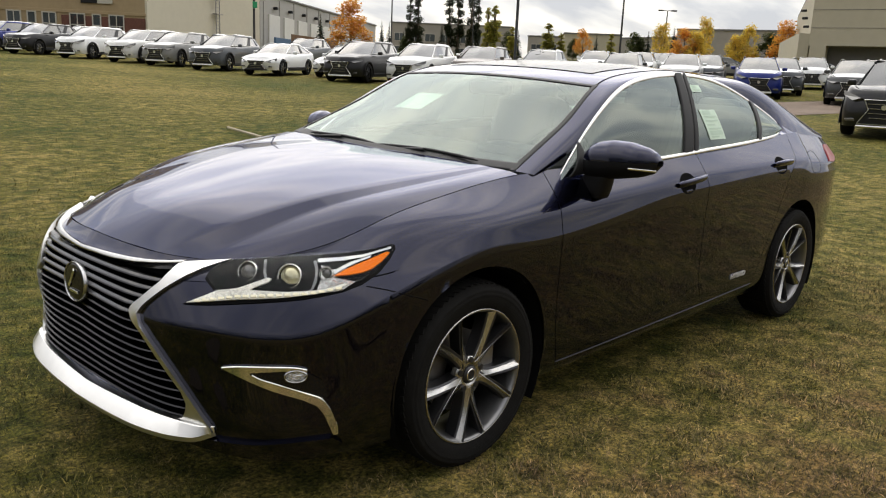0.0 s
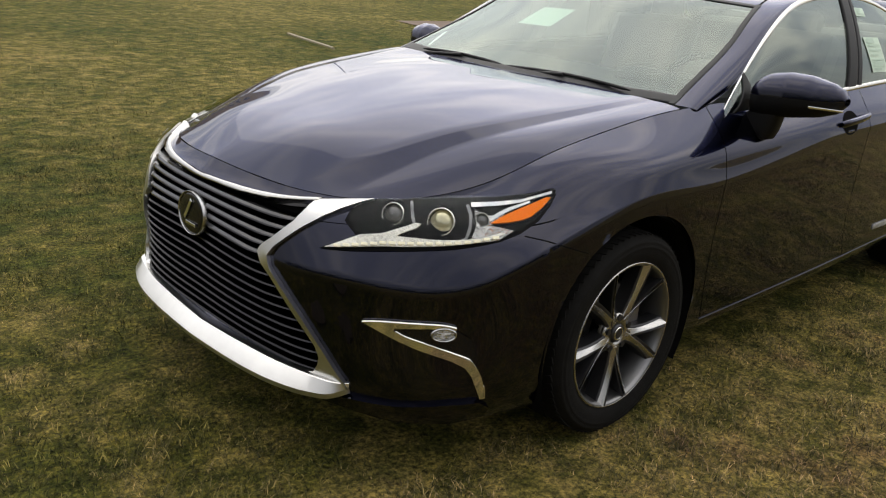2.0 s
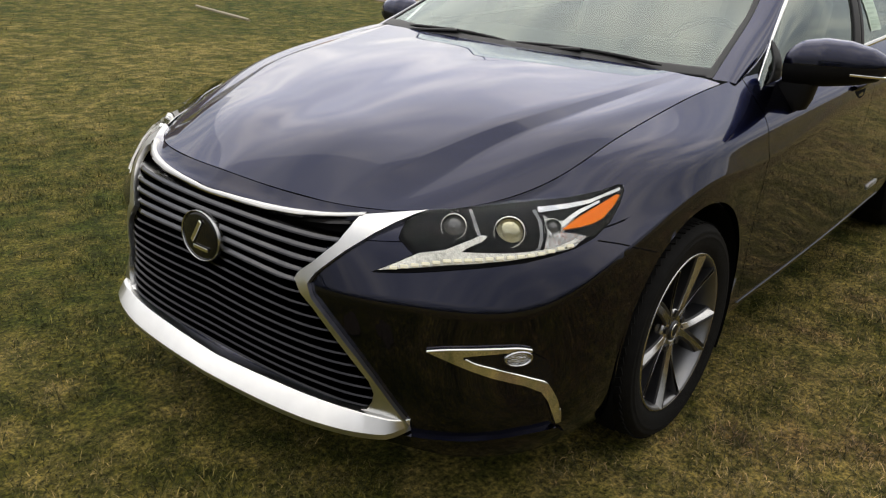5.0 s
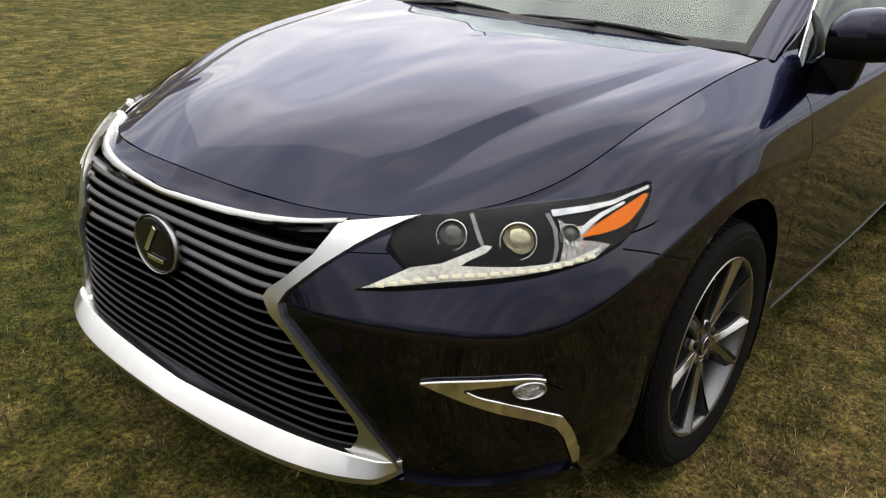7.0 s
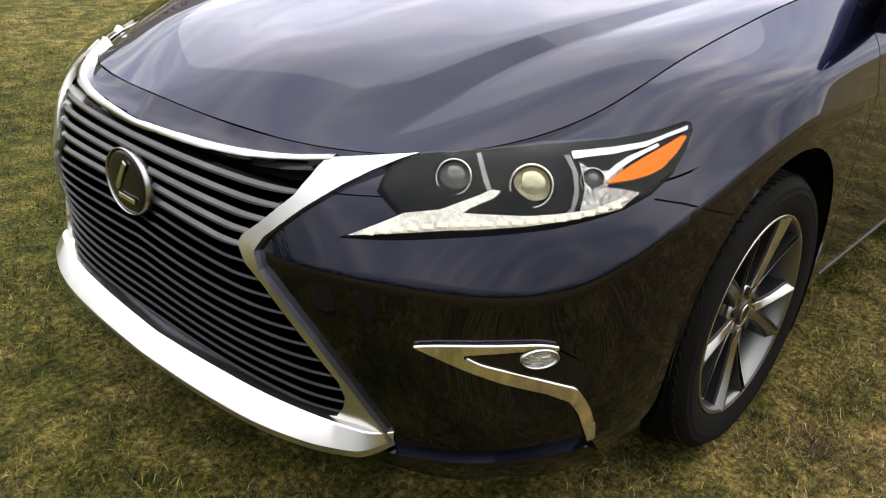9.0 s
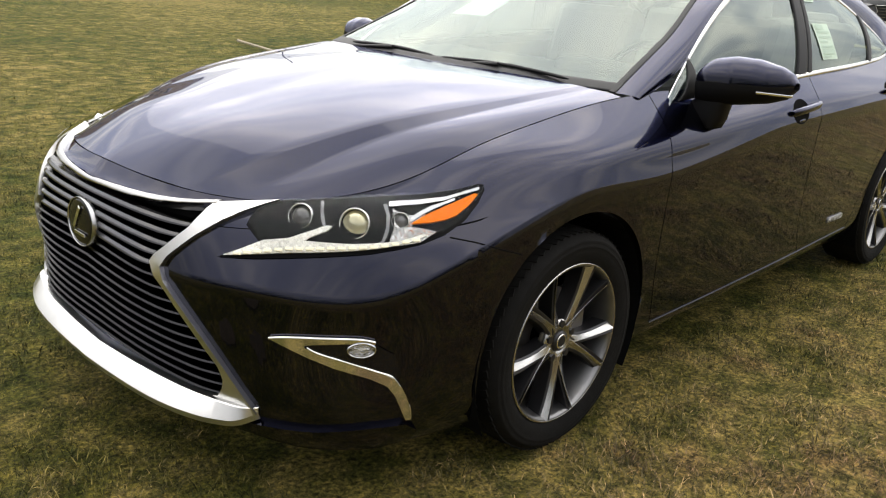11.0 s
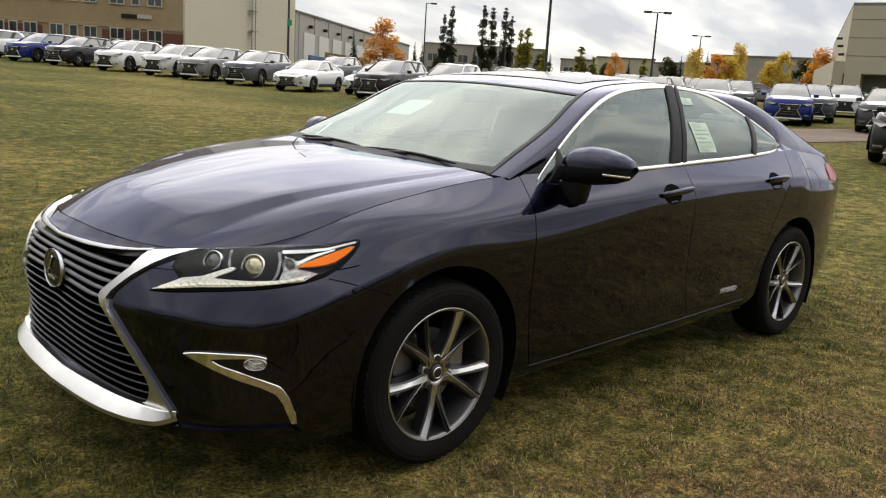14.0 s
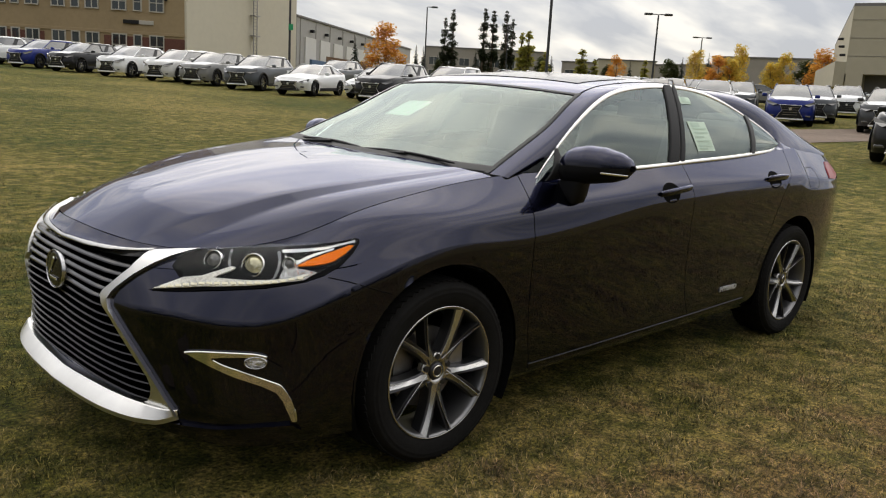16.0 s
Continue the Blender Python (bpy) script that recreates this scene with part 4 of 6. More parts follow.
for side in (1, -1):
    us = np.linspace(0, 3, 30)
    ribbon("screen_border", [on_upper(u, 1.0, .002) for u in us], [on_upper(u, 1.08, .002) for u in us], .0015, BLACK, saloon, side, normal=(-.4, 0, 1))
    vs = np.linspace(1.0, 3, 24)
    ribbon("screen_border", [on_upper(2.98, v, .002) for v in vs], [on_upper(2.90, v, .002) for v in vs], .0015, BLACK, saloon, side, normal=(-.4, 0, 1))
    ribbon("screen_border", [on_upper(.02, v, .002) for v in vs], [on_upper(.22, v, .002) for v in vs], .0015, BLACK, saloon, side, normal=(-.4, 0, 1))
    ribbon("roof_gap", [on_upper(u, 1.02, .001) for u in np.linspace(3, 7, 30)], [on_upper(u, 1.05, .001) for u in np.linspace(3, 7, 30)], .001, LINER, saloon, side, normal=(0, 0, 1))
sun_grid = np.array([[on_upper(u, v, .003) for v in np.linspace(1.45, 3, 14)] for u in np.linspace(3.55, 4.75, 14)]).transpose(1, 0, 2)
sun_grid = side_grid(sun_grid, 1)
child("sunroof", panel_mesh("sunroof", np.concatenate([sun_grid, mirrored(sun_grid)[1:]]), GLOSS_BLACK), saloon, "dark glass sunroof")

# cabin
dash = child("dashboard", None, saloon)
bm = bmesh.new()
box(bm, (.62, 1.30, .22), (.72, 0, .90), .05)
part("dash_top", bm, DASH, dash)
bm = bmesh.new()
box(bm, (.18, .34, .07), (.80, -.36, 1.02), .03)
part("instrument_hood", bm, DASH, dash)
wheel_ = child("steering_wheel", None, saloon)
wheel_.matrix_basis = pose(1.06, -.37, .95, 0, -62, 0)
bm = bmesh.new()
n, m_seg = 36, 10
vs = [[bm.verts.new(((.185 + .015 * math.cos(b)) * math.cos(a), (.185 + .015 * math.cos(b)) * math.sin(a), .015 * math.sin(b))) for b in np.linspace(0, 2 * math.pi, m_seg, endpoint=False)] for a in np.linspace(0, 2 * math.pi, n, endpoint=False)]
for i in range(n):
    for j in range(m_seg):
        bm.faces.new((vs[i][j], vs[(i + 1) % n][j], vs[(i + 1) % n][(j + 1) % m_seg], vs[i][(j + 1) % m_seg]))
part("wheel_rim", bm, DASH, wheel_, smooth=True)
bm = bmesh.new()
box(bm, (.16, .18, .05), (0, 0, -.01), .02)
part("wheel_boss", bm, DASH, wheel_)
for x, ys in ((1.55, (-.37, .37)), (2.42, (-.36, .36))):
    for y in ys:
        seat = child("seat", None, saloon)
        bm = bmesh.new()
        box(bm, (.52, .50, .16), (x - .12, y, .62), .05)
        part("cushion", bm, LEATHER, seat)
        bm = bmesh.new()
        box(bm, (.15, .48, .62), (x + .20, y, .93), .05, Matrix.Rotation(radians(18), 3, "Y"))
        part("seat_back", bm, LEATHER, seat)
        bm = bmesh.new()
        box(bm, (.09, .26, .17), (x + .315, y, 1.235 if x < 2 else 1.19), .04, Matrix.Rotation(radians(12), 3, "Y"))
        part("headrest", bm, LEATHER, seat)
bm = bmesh.new()
box(bm, (.07, .24, .07), (1.02, 0, 1.285), .02)
part("inner_mirror", bm, DASH, saloon)
bm = bmesh.new()
box(bm, (2.6, 1.40, .04), (1.9, 0, .52), .01)
part("carpet", bm, DASH, saloon)
bm = bmesh.new()
box(bm, (.55, 1.15, .03), (2.98, 0, 1.08), .01)
part("parcel_shelf", bm, DASH, saloon)
# papers behind the rear side glass, with bars for the print
for nm, x0, x1, z0, z1, bars in (("window_sheet", 1.755, 1.930, 1.095, 1.235, 7), ("window_label", 1.775, 1.885, 1.318, 1.352, 2)):
    sheet = child(nm, None, saloon, "pale green printed price sheet" if bars > 3 else "small white label")

    def on_pane(x, z, lift):
        d = np.abs(daylight[..., 0] - x) + np.abs(daylight[..., 2] - z)
        i, j = np.unravel_index(d.argmin(), d.shape)
        f = np.interp(z, daylight[i, :, 2], np.arange(13))
        k = min(int(f), 11)
        y = daylight[i, k, 1] * (1 - f + k) + daylight[i, k + 1, 1] * (f - k)
        return (x, -(y + lift), z)

    g = np.array([[on_pane(x + (.022 * (z1 - z) / .14 if bars > 3 else 0) - .03, z, .004) for z in np.linspace(z0, z1, 6)] for x in np.linspace(x0, x1, 6)])
    child("paper", panel_mesh("paper", g, PAPER), sheet)
    for k in range(bars):
        zz = z1 - (k + .7) * (z1 - z0) / (bars + .4)
        xa, xb = x0 + .02, x0 + (x1 - x0) * (.9 if k % 3 else .6)
        hh = (.010 if k in (0, 5) else .004) * (1 if bars > 3 else .8)
        gb = np.array([[on_pane(x + (.022 * (z1 - z) / .14 if bars > 3 else 0) - .03, z, .0065) for z in (zz - hh, zz + hh)] for x in np.linspace(xa, xb, 6)])
        child("print_bar", panel_mesh("print_bar", gb, INK), sheet)
g = np.array([[on_upper(u, v, -.012) for v in np.linspace(2.2, 2.75, 8)] for u in np.linspace(1.5, 2.15, 8)])
child("screen_sheet", panel_mesh("screen_sheet", g, PAPER), saloon, "white paper on the dashboard side of the windscreen")


# the car leans a little to its left on the uneven turf, and the far side of its nose stands a little forward
def lean(p):
    x = p.x - ((.05 + .05 * clamp01((.42 - p.z) / .12)) * p.y * clamp01((-.2 - p.x) / .5) if p.y > 0 and p.x < -.2 else 0)
    crest = .006 * clamp01((p.y - .38) / .25) * clamp01((p.x + .85) / .4) * clamp01((.65 - p.x) / .35) if p.z > .7 else 0
    return Vector((x, p.y, p.z + .021 * (p.y + .85) + crest))


for o in saloon.children_recursive:
    if o.parent != saloon and o.parent.matrix_basis != Matrix():
        continue
    if o.matrix_basis != Matrix():
        o.matrix_basis = Matrix.Translation(lean(o.matrix_basis.translation) - o.matrix_basis.translation) @ o.matrix_basis
    elif o.type == "MESH":
        for v in o.data.vertices:
            v.co = lean(v.co)


# ---- the ground ----
def ground_z(x, y):
    """Level where the saloon stands, then rising gently to the car park."""
    r = min(math.hypot(x - 0.7, y + 0.5), 120.0) - 8.0
    return 0.0415 * (math.sqrt(r * r + 4.0) + r) / 2 - 0.005


def grass_material(name, blade):
    """Patchy autumn turf: green, straw and bare brown, mixed at three scales."""
    m = bpy.data.materials.new(name)
    m.use_nodes = True
    n, l = m.node_tree.nodes, m.node_tree.links
    b = n["Principled BSDF"]
    b.inputs["Roughness"].default_value = 0.85 if blade else 0.95
    b.inputs["Specular IOR Level"].default_value = 0.15
    geo = n.new("ShaderNodeNewGeometry")

    def tex(scale, detail=4, rough=0.55):
        t = n.new("ShaderNodeTexNoise")
        t.inputs["Scale"].default_value, t.inputs["Detail"].default_value, t.inputs["Roughness"].default_value = scale, detail, rough
        l.new(geo.outputs["Position"], t.inputs["Vector"])
        return t

    def ramp(src, stops):
        r = n.new("ShaderNodeValToRGB")
        el = r.color_ramp.elements
        el[0].position, el[0].color = stops[0][0], (*stops[0][1], 1)
        el[1].position, el[1].color = stops[-1][0], (*stops[-1][1], 1)
        for p_, c_ in stops[1:-1]:
            q = el.new(p_)
            q.color = (*c_, 1)
        l.new(src, r.inputs[0])
        return r

    def mix(a, b_, fac, how="MIX"):
        x = n.new("ShaderNodeMix")
        x.data_type, x.blend_type = "RGBA", how
        l.new(a, x.inputs["A"])
        l.new(b_, x.inputs["B"])
        if isinstance(fac, float):
            x.inputs["Factor"].default_value = fac
        else:
            l.new(fac, x.inputs["Factor"])
        return x.outputs["Result"]

    patchy = tex(3.6, 6, 0.66)
    wide = tex(0.16, 3)
    addn = n.new("ShaderNodeMath")
    addn.operation = "MULTIPLY_ADD"
    addn.inputs[1].default_value = 0.45
    l.new(wide.outputs["Fac"], addn.inputs[0])
    half = n.new("ShaderNodeMath")
    half.operation, half.inputs[1].default_value = "MULTIPLY", 0.55
    l.new(patchy.outputs["Fac"], half.inputs[0])
    l.new(half.outputs[0], addn.inputs[2])
    # drier, trodden turf beside the saloon
    sep_, dry_, more = n.new("ShaderNodeSeparateXYZ"), n.new("ShaderNodeMapRange"), n.new("ShaderNodeMath")
    l.new(geo.outputs["Position"], sep_.inputs[0])
    l.new(sep_.outputs["Y"], dry_.inputs["Value"])
    for k_, v_ in (("From Min", -1.9), ("From Max", -.7), ("To Min", .10), ("To Max", 0.0)):
        dry_.inputs[k_].default_value = v_
    l.new(addn.outputs[0], more.inputs[0])
    l.new(dry_.outputs[0], more.inputs[1])
    col = ramp(more.outputs[0], ((0.39, GREEN), (0.49, OLIVE), (0.585, STRAW), (0.68, BROWN)))
    out = col.outputs[0]
    if blade:
        rnd = ramp(geo.outputs["Random Per Island"], ((0.0, (0.34, 0.44, 0.30)), (0.45, (0.92, 0.98, 0.88)), (0.8, (1.60, 1.54, 1.44)), (1.0, (2.5, 2.4, 2.25))))
        out = mix(out, rnd.outputs[0], 1.0, "MULTIPLY")
        clump = ramp(tex(26, 4, 0.65).outputs["Fac"], ((0.38, (0.26, 0.31, 0.23)), (0.5, (0.85, 0.86, 0.8)), (0.62, (2.1, 1.9, 1.6))))
        out = mix(out, clump.outputs[0], 1.0, "MULTIPLY")
    else:
        fine = ramp(tex(60, 5, 0.75).outputs["Fac"], ((0.34, (0.16, 0.18, 0.12)), (0.5, (1.08, 1.12, 0.80)), (0.64, (2.5, 2.35, 1.5))))
        out = mix(out, fine.outputs[0], 1.0, "MULTIPLY")
        tuft = ramp(tex(9, 3, 0.6).outputs["Fac"], ((0.38, (0.50, 0.58, 0.36)), (0.62, (1.38, 1.33, 1.05))))
        out = mix(out, tuft.outputs[0], 1.0, "MULTIPLY")
        bp = n.new("ShaderNodeBump")
        bp.inputs["Strength"].default_value, bp.inputs["Distance"].default_value = 1.0, 0.03
        l.new(tex(38, 6, 0.7).outputs["Fac"], bp.inputs["Height"])
        l.new(bp.outputs[0], b.inputs["Normal"])
    l.new(out, b.inputs["Base Color"])
    return m


GREEN, OLIVE, STRAW, BROWN = (0.046, 0.056, 0.016), (0.090, 0.081, 0.029), (0.176, 0.138, 0.076), (0.145, 0.099, 0.067)
TURF, BLADE = grass_material("mown_turf", False), grass_material("grass_blade", True)
rings = [0, .4, .8, 1.2, 1.6, 2, 2.4, 2.8, 3.2, 3.6, 4, 4.5, 5, 5.5, 6, 7, 8, 9, 10, 12, 14, 17, 20, 25, 30, 36, 42, 50, 60, 75, 90, 120, 200, 500, 2500]
gv, gf = [], []
SEG = 120
for r in rings:
    for k in range(SEG):
        a = 2 * math.pi * k / SEG
        x, y = 0.7 + r * math.cos(a), -0.5 + r * math.sin(a)
        lump = 0.012 * noise.noise(Vector((x * 1.7, y * 1.7, 0))) + 0.006 * noise.noise(Vector((x * 5, y * 5, 3))) if r < 40 else 0
        gv.append((x, y, ground_z(x, y) + lump - 0.004))
for i in range(len(rings) - 1):
    for k in range(SEG):
        gf.append((i * SEG + k, (i + 1) * SEG + k, (i + 1) * SEG + (k + 1) % SEG, i * SEG + (k + 1) % SEG))
ground = tagged(new("ground", mesh_of("ground", gv, gf, TURF)), "mown field of patchy green and dry brown grass", "ground", kind="structure")


def blades(name, label, n, spot, tall):
    """Short mown blades, bent over in all directions. spot: gives x, y for n blades."""
    rng = np.random.default_rng(len(name) + n)
    x, y = spot(rng, n)
    r_ = np.minimum(np.hypot(x - .7, y + .5), 120) - 8
    z = .0415 * (np.sqrt(r_ * r_ + 4) + r_) / 2 - .012
    a, bend = rng.uniform(0, 2 * np.pi, n), rng.uniform(.8, 1.56, n)
    tuft = sum(np.sin(x * fx + y * fy + ph) for fx, fy, ph in ((9, 4, .3), (-5, 11, 1.9), (14, -8, 4.0), (3, -17, 2.2), (21, 13, .9))) / 5
    size = tall * rng.uniform(.45, 1.25, n) * (1 + .6 * tuft)
    w_ = size * rng.uniform(.018, .036, n) + .0006
    dx, dy = np.cos(a), np.sin(a)
    base = np.stack([x, y, z], 1)
    sidev = np.stack([-dy, dx, np.zeros(n)], 1) * w_[:, None]
    mid = base + np.stack([dx * np.sin(bend * .6), dy * np.sin(bend * .6), np.cos(bend * .6)], 1) * (size * .55)[:, None]
    tip = mid + np.stack([dx * np.sin(bend), dy * np.sin(bend), np.cos(bend)], 1) * (size * .5)[:, None]
    v = np.stack([base - sidev, base + sidev, mid + sidev * .8, mid - sidev * .8, tip], 1).reshape(-1, 3)
    k = np.arange(n)[:, None] * 5
    loops = np.concatenate([k + np.array([0, 1, 2, 3]), k + np.array([3, 2, 4])], 1).reshape(-1)
    me = bpy.data.meshes.new(name)
    me.vertices.add(len(v))
    me.vertices.foreach_set("co", v.reshape(-1))
    me.loops.add(len(loops))
    me.loops.foreach_set("vertex_index", loops.astype(np.int32))
    me.polygons.add(2 * n)
    starts = (np.arange(n)[:, None] * 7 + np.array([0, 4])).reshape(-1)
    me.polygons.foreach_set("loop_start", starts.astype(np.int32))
    me.update(calc_edges=True)
    me.materials.append(BLADE)
    return tagged(new(name, me), label, "grass", kind="stuff")


def near_spot(rng, n):
    r, a = .5 + 6.6 * rng.uniform(0, 1, n) ** .72, rng.uniform(-.75, 2.5, n)
    x, y = -2.0 + r * np.cos(a), -2.9 + r * np.sin(a)
    under = (np.abs(y) < .72) & (x > -.75) & (x < 3.6)
    return np.where(under, -2.0 + r * .4, x), np.where(under, -1.6 - r * .22, y)


def wide_spot(rng, n):
    r, a = 4.5 + 22 * rng.uniform(0, 1, n) ** 1.3, rng.uniform(-.55, 2.7, n)
    return .2 + r * np.cos(a), -.6 + r * np.sin(a)


blades("grass", "short dry and green grass blades", 555000, near_spot, .028)
blades("grass", "short mown grass blades across the field", 170000, wide_spot, .038)

SOIL = material("bare_soil", (0.060, 0.044, 0.028), 0.95, grain=0.4, scale=20, bump=0.8, bump_scale=40)


def soil_patch(cx, cy, rx, ry, seed, label):
    bm = bmesh.new()
    n = 30
    ring = []
    for k in range(n):
        a = 2 * math.pi * k / n
        s = 1 + .5 * noise.noise(Vector((math.cos(a) * 1.5, math.sin(a) * 1.5, seed)))
        x, y = cx + rx * s * math.cos(a), cy + ry * s * math.sin(a)
        ring.append(bm.verts.new((x, y, ground_z(x, y) + .008)))
    c = bm.verts.new((cx, cy, ground_z(cx, cy) + .020))
    for k in range(n):
        bm.faces.new((c, ring[k], ring[(k + 1) % n]))
    me = bpy.data.meshes.new("soil_patch")
    bm.to_mesh(me)
    bm.free()
    me.materials.append(SOIL)
    tagged(new("soil_patch", me), label, "soil", kind="structure")


soil_patch(-1.62, -.42, .10, .07, 1.0, "bare brown soil showing through the grass")
soil_patch(-1.58, -.70, .09, .06, 2.0, "bare brown soil showing through the grass")
soil_patch(-1.95, -.75, .12, .08, 5.0, "bare brown soil showing through the grass")
road = bmesh.new()
rowa = []
for k in range(24):
    s = k / 23
    x, y = 10 + 40 * s, 11 - 13 * s + 2.5 * math.sin(s * 3)
    d = Vector((40, -13 + 7.5 * math.cos(s * 3), 0)).normalized()
    nrm = Vector((-d.y, d.x, 0))
    rowa.append([road.verts.new((x + nrm.x * w_, y + nrm.y * w_, ground_z(x + nrm.x * w_, y + nrm.y * w_) + .012)) for w_ in (-2.2, -1.6, 0, 1.6, 2.2)])
for a, b in zip(rowa, rowa[1:]):
    for j in range(4):
        road.faces.new((a[j], b[j], b[j + 1], a[j + 1]))
me = bpy.data.meshes.new("dirt_track")
road.to_mesh(me)
road.free()
me.materials.append(material("dry_dirt", (0.150, 0.108, 0.078), 0.95, grain=0.35, scale=4, bump=0.6, bump_scale=30))
tagged(new("dirt_track", me), "bare brown dirt track through the grass", "track", kind="structure")
stick = thing("stake", "thin pale wooden stake lying in the grass", "stick")
bm = bmesh.new()
tube(bm, .022, (5.9, 10.8, ground_z(5.9, 10.8) + .05), (5.6, 8.9, ground_z(5.6, 8.9) + .06), 8)
part("stake_shaft", bm, material("pale_wood", (.42, .36, .26), .8, grain=.2), stick)


# ---- parked cars ----
def tinted(name, rough=0.3, metal=0.2):
    m = bpy.data.materials.new(name)
    m.use_nodes = True
    b = m.node_tree.nodes["Principled BSDF"]
    oi = m.node_tree.nodes.new("ShaderNodeObjectInfo")
    m.node_tree.links.new(oi.outputs["Color"], b.inputs["Base Color"])
    b.inputs["Roughness"].default_value, b.inputs["Metallic"].default_value = rough, metal
    b.inputs["Coat Weight"].default_value = 0.5
    b.inputs["Specular IOR Level"].default_value = 0.2
    return m


CAR_PAINT = tinted("parked_car_paint")
DARK_GLASS = material("dark_car_glass", (0.02, 0.024, 0.025), 0.04, spec=0.5, coat=1.0)


def parked_car(name, label, group, ln, wd, ht, hood, nose_z, belt, roof0, roof1, wheel_r):
    """A simple parked car facing -x. hood: x of the screen's foot; roof0, roof1: where the roof begins and ends."""
    f, r, w_ = -ln / 2, ln / 2, wd / 2
    car = thing(name, label, "car", group=group)
    lo = (((f + .10), 0, .26), (f + .18, w_ * .66, .25), (f + .62, w_ * .96, .25), (-.3, w_ * .97, .24), (.9, w_ * .97, .25), (r - .45, w_ * .95, .28), (r - .10, w_ * .6, .34), (r - .04, 0, .34))
    md = ((f, 0, .55), (f + .12, w_ * .68, .56), (f + .58, w_ * .985, .58), (-.3, w_, .58), (.9, w_, .60), (r - .42, w_ * .98, .62), (r - .03, w_ * .62, .66), (r, 0, .66))
    hi = ((f + .06, 0, nose_z - .10), (f + .22, w_ * .66, nose_z - .10), (f + .66, w_ * .93, nose_z), (-.3, w_ * .965, belt - .12), (.9, w_ * .965, belt - .06), (r - .45, w_ * .93, belt), (r - .10, w_ * .60, belt + .02), (r - .06, 0, belt + .02))
    tp = ((f + .16, 0, nose_z), (f + .32, w_ * .62, nose_z), (f + .74, w_ * .80, nose_z + .07), (hood + .05, w_ * .86, belt), (.9, w_ * .88, belt + .03), (r - .42, w_ * .84, belt + .06), (r - .16, w_ * .55, belt + .08), (r - .12, 0, belt + .08))
    body = loft((lo, md, hi, tp), 8, 5)
    arches = ((f + .92, wheel_r + .01, wheel_r + .055), (f + .92 + ln * .575, wheel_r + .01, wheel_r + .055))
    for side in (1, -1):
        g = side_grid(body, side)
        global ARCHES
        keep_, ARCHES = ARCHES, arches
        child("body_side", panel_mesh("body_side", g, CAR_PAINT, flip=side < 0, arches=True), car)
        ARCHES = keep_
        glass = loft((((hood - .02, w_ * .86, belt), (hood + .5, w_ * .875, belt + .02), (.9, w_ * .88, belt + .03), (r - .42, w_ * .84, belt + .06)), ((roof0, w_ * .66, ht - .06), (roof0 + .35, w_ * .66, ht - .035), (roof1 - .35, w_ * .65, ht - .05), (roof1, w_ * .62, ht - .10))), 5, 3)
        child("side_glass", panel_mesh("side_glass", side_grid(glass, side), DARK_GLASS, flip=side < 0), car)
        out_ = np.array([0, .008, 0])
        ribbon("front_pillar", glass[0] + out_ + np.array([-.04, 0, 0]), glass[0] + out_ + np.array([.045, 0, 0]), .012, CAR_PAINT, car, side, normal=(0, 1, 0))
        ribbon("roof_edge", glass[:, -1] + out_ + np.array([0, -.03, .045]), glass[:, -1] + out_ + np.array([0, .015, -.025]), .018, CAR_PAINT, car, side, normal=(0, 1, 0))
        ribbon("rear_pillar", glass[-1] + out_ + np.array([-.10, .01, 0]), glass[-1] + out_ + np.array([.28, -.06, -.02]), .02, CAR_PAINT, car, side, normal=(0, 1, 0))
        if ht > 1.5:
            bm = bmesh.new()
            tube(bm, .022, (roof0 + .25, -side * w_ * .62, ht + .015), (roof1 - .15, -side * w_ * .60, ht - .01), 8)
            part("roof_rail", bm, SATIN, car)
        ribbon("window_line", glass[:, 0] + np.array([0, .004, 0]), glass[:, 0] + np.array([0, .004, .03]), .004, SATIN, car, side, normal=(0, 1, 0))
        gm = glass[9:11]
        ribbon("pillar", gm[0] + np.array([-.02, .006, 0]), gm[1] + np.array([.02, .006, 0]), .004, BLACK, car, side, normal=(0, 1, 0))
    hoodg = loft((((f + .16, 0, nose_z + .005), (f + .6, 0, nose_z + .10), (hood + .02, 0, belt + .04)), ((f + .32, w_ * .62, nose_z), (f + .74, w_ * .80, nose_z + .07), (hood + .05, w_ * .86, belt))), 6, 5)
    roofg = loft((((roof0, 0, ht - .02), ((roof0 + roof1) / 2, 0, ht), (roof1, 0, ht - .05)), ((roof0, w_ * .66, ht - .06), ((roof0 + roof1) / 2, w_ * .66, ht - .035), (roof1, w_ * .62, ht - .10))), 6, 5)
    scrn = loft((((hood, 0, belt + .03), ((hood + roof0) / 2, 0, (belt + ht) / 2 + .03), (roof0, 0, ht - .02)), ((hood + .05, w_ * .86, belt), ((hood + roof0) / 2 + .04, w_ * .77, (belt + ht) / 2 - .02), (roof0, w_ * .66, ht - .06))), 5, 5)
    back = loft((((roof1, 0, ht - .05), (r - .2, 0, belt + .28 if ht > 1.55 else belt + .16), (r - .12, 0, belt + .08)), ((roof1, w_ * .62, ht - .10), (r - .3, w_ * .70, belt + .26 if ht > 1.55 else belt + .13), (r - .30, w_ * .74, belt + .07))), 5, 5)
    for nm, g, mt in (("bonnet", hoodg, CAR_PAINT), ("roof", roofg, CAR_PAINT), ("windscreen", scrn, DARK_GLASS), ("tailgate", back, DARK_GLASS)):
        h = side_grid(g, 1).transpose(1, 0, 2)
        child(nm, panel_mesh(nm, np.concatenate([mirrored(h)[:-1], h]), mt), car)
    # spindle grille, lamps
    gr = [(-.40, .74), (.40, .74), (.30, .55), (.50, .27), (-.50, .27), (-.30, .55)]
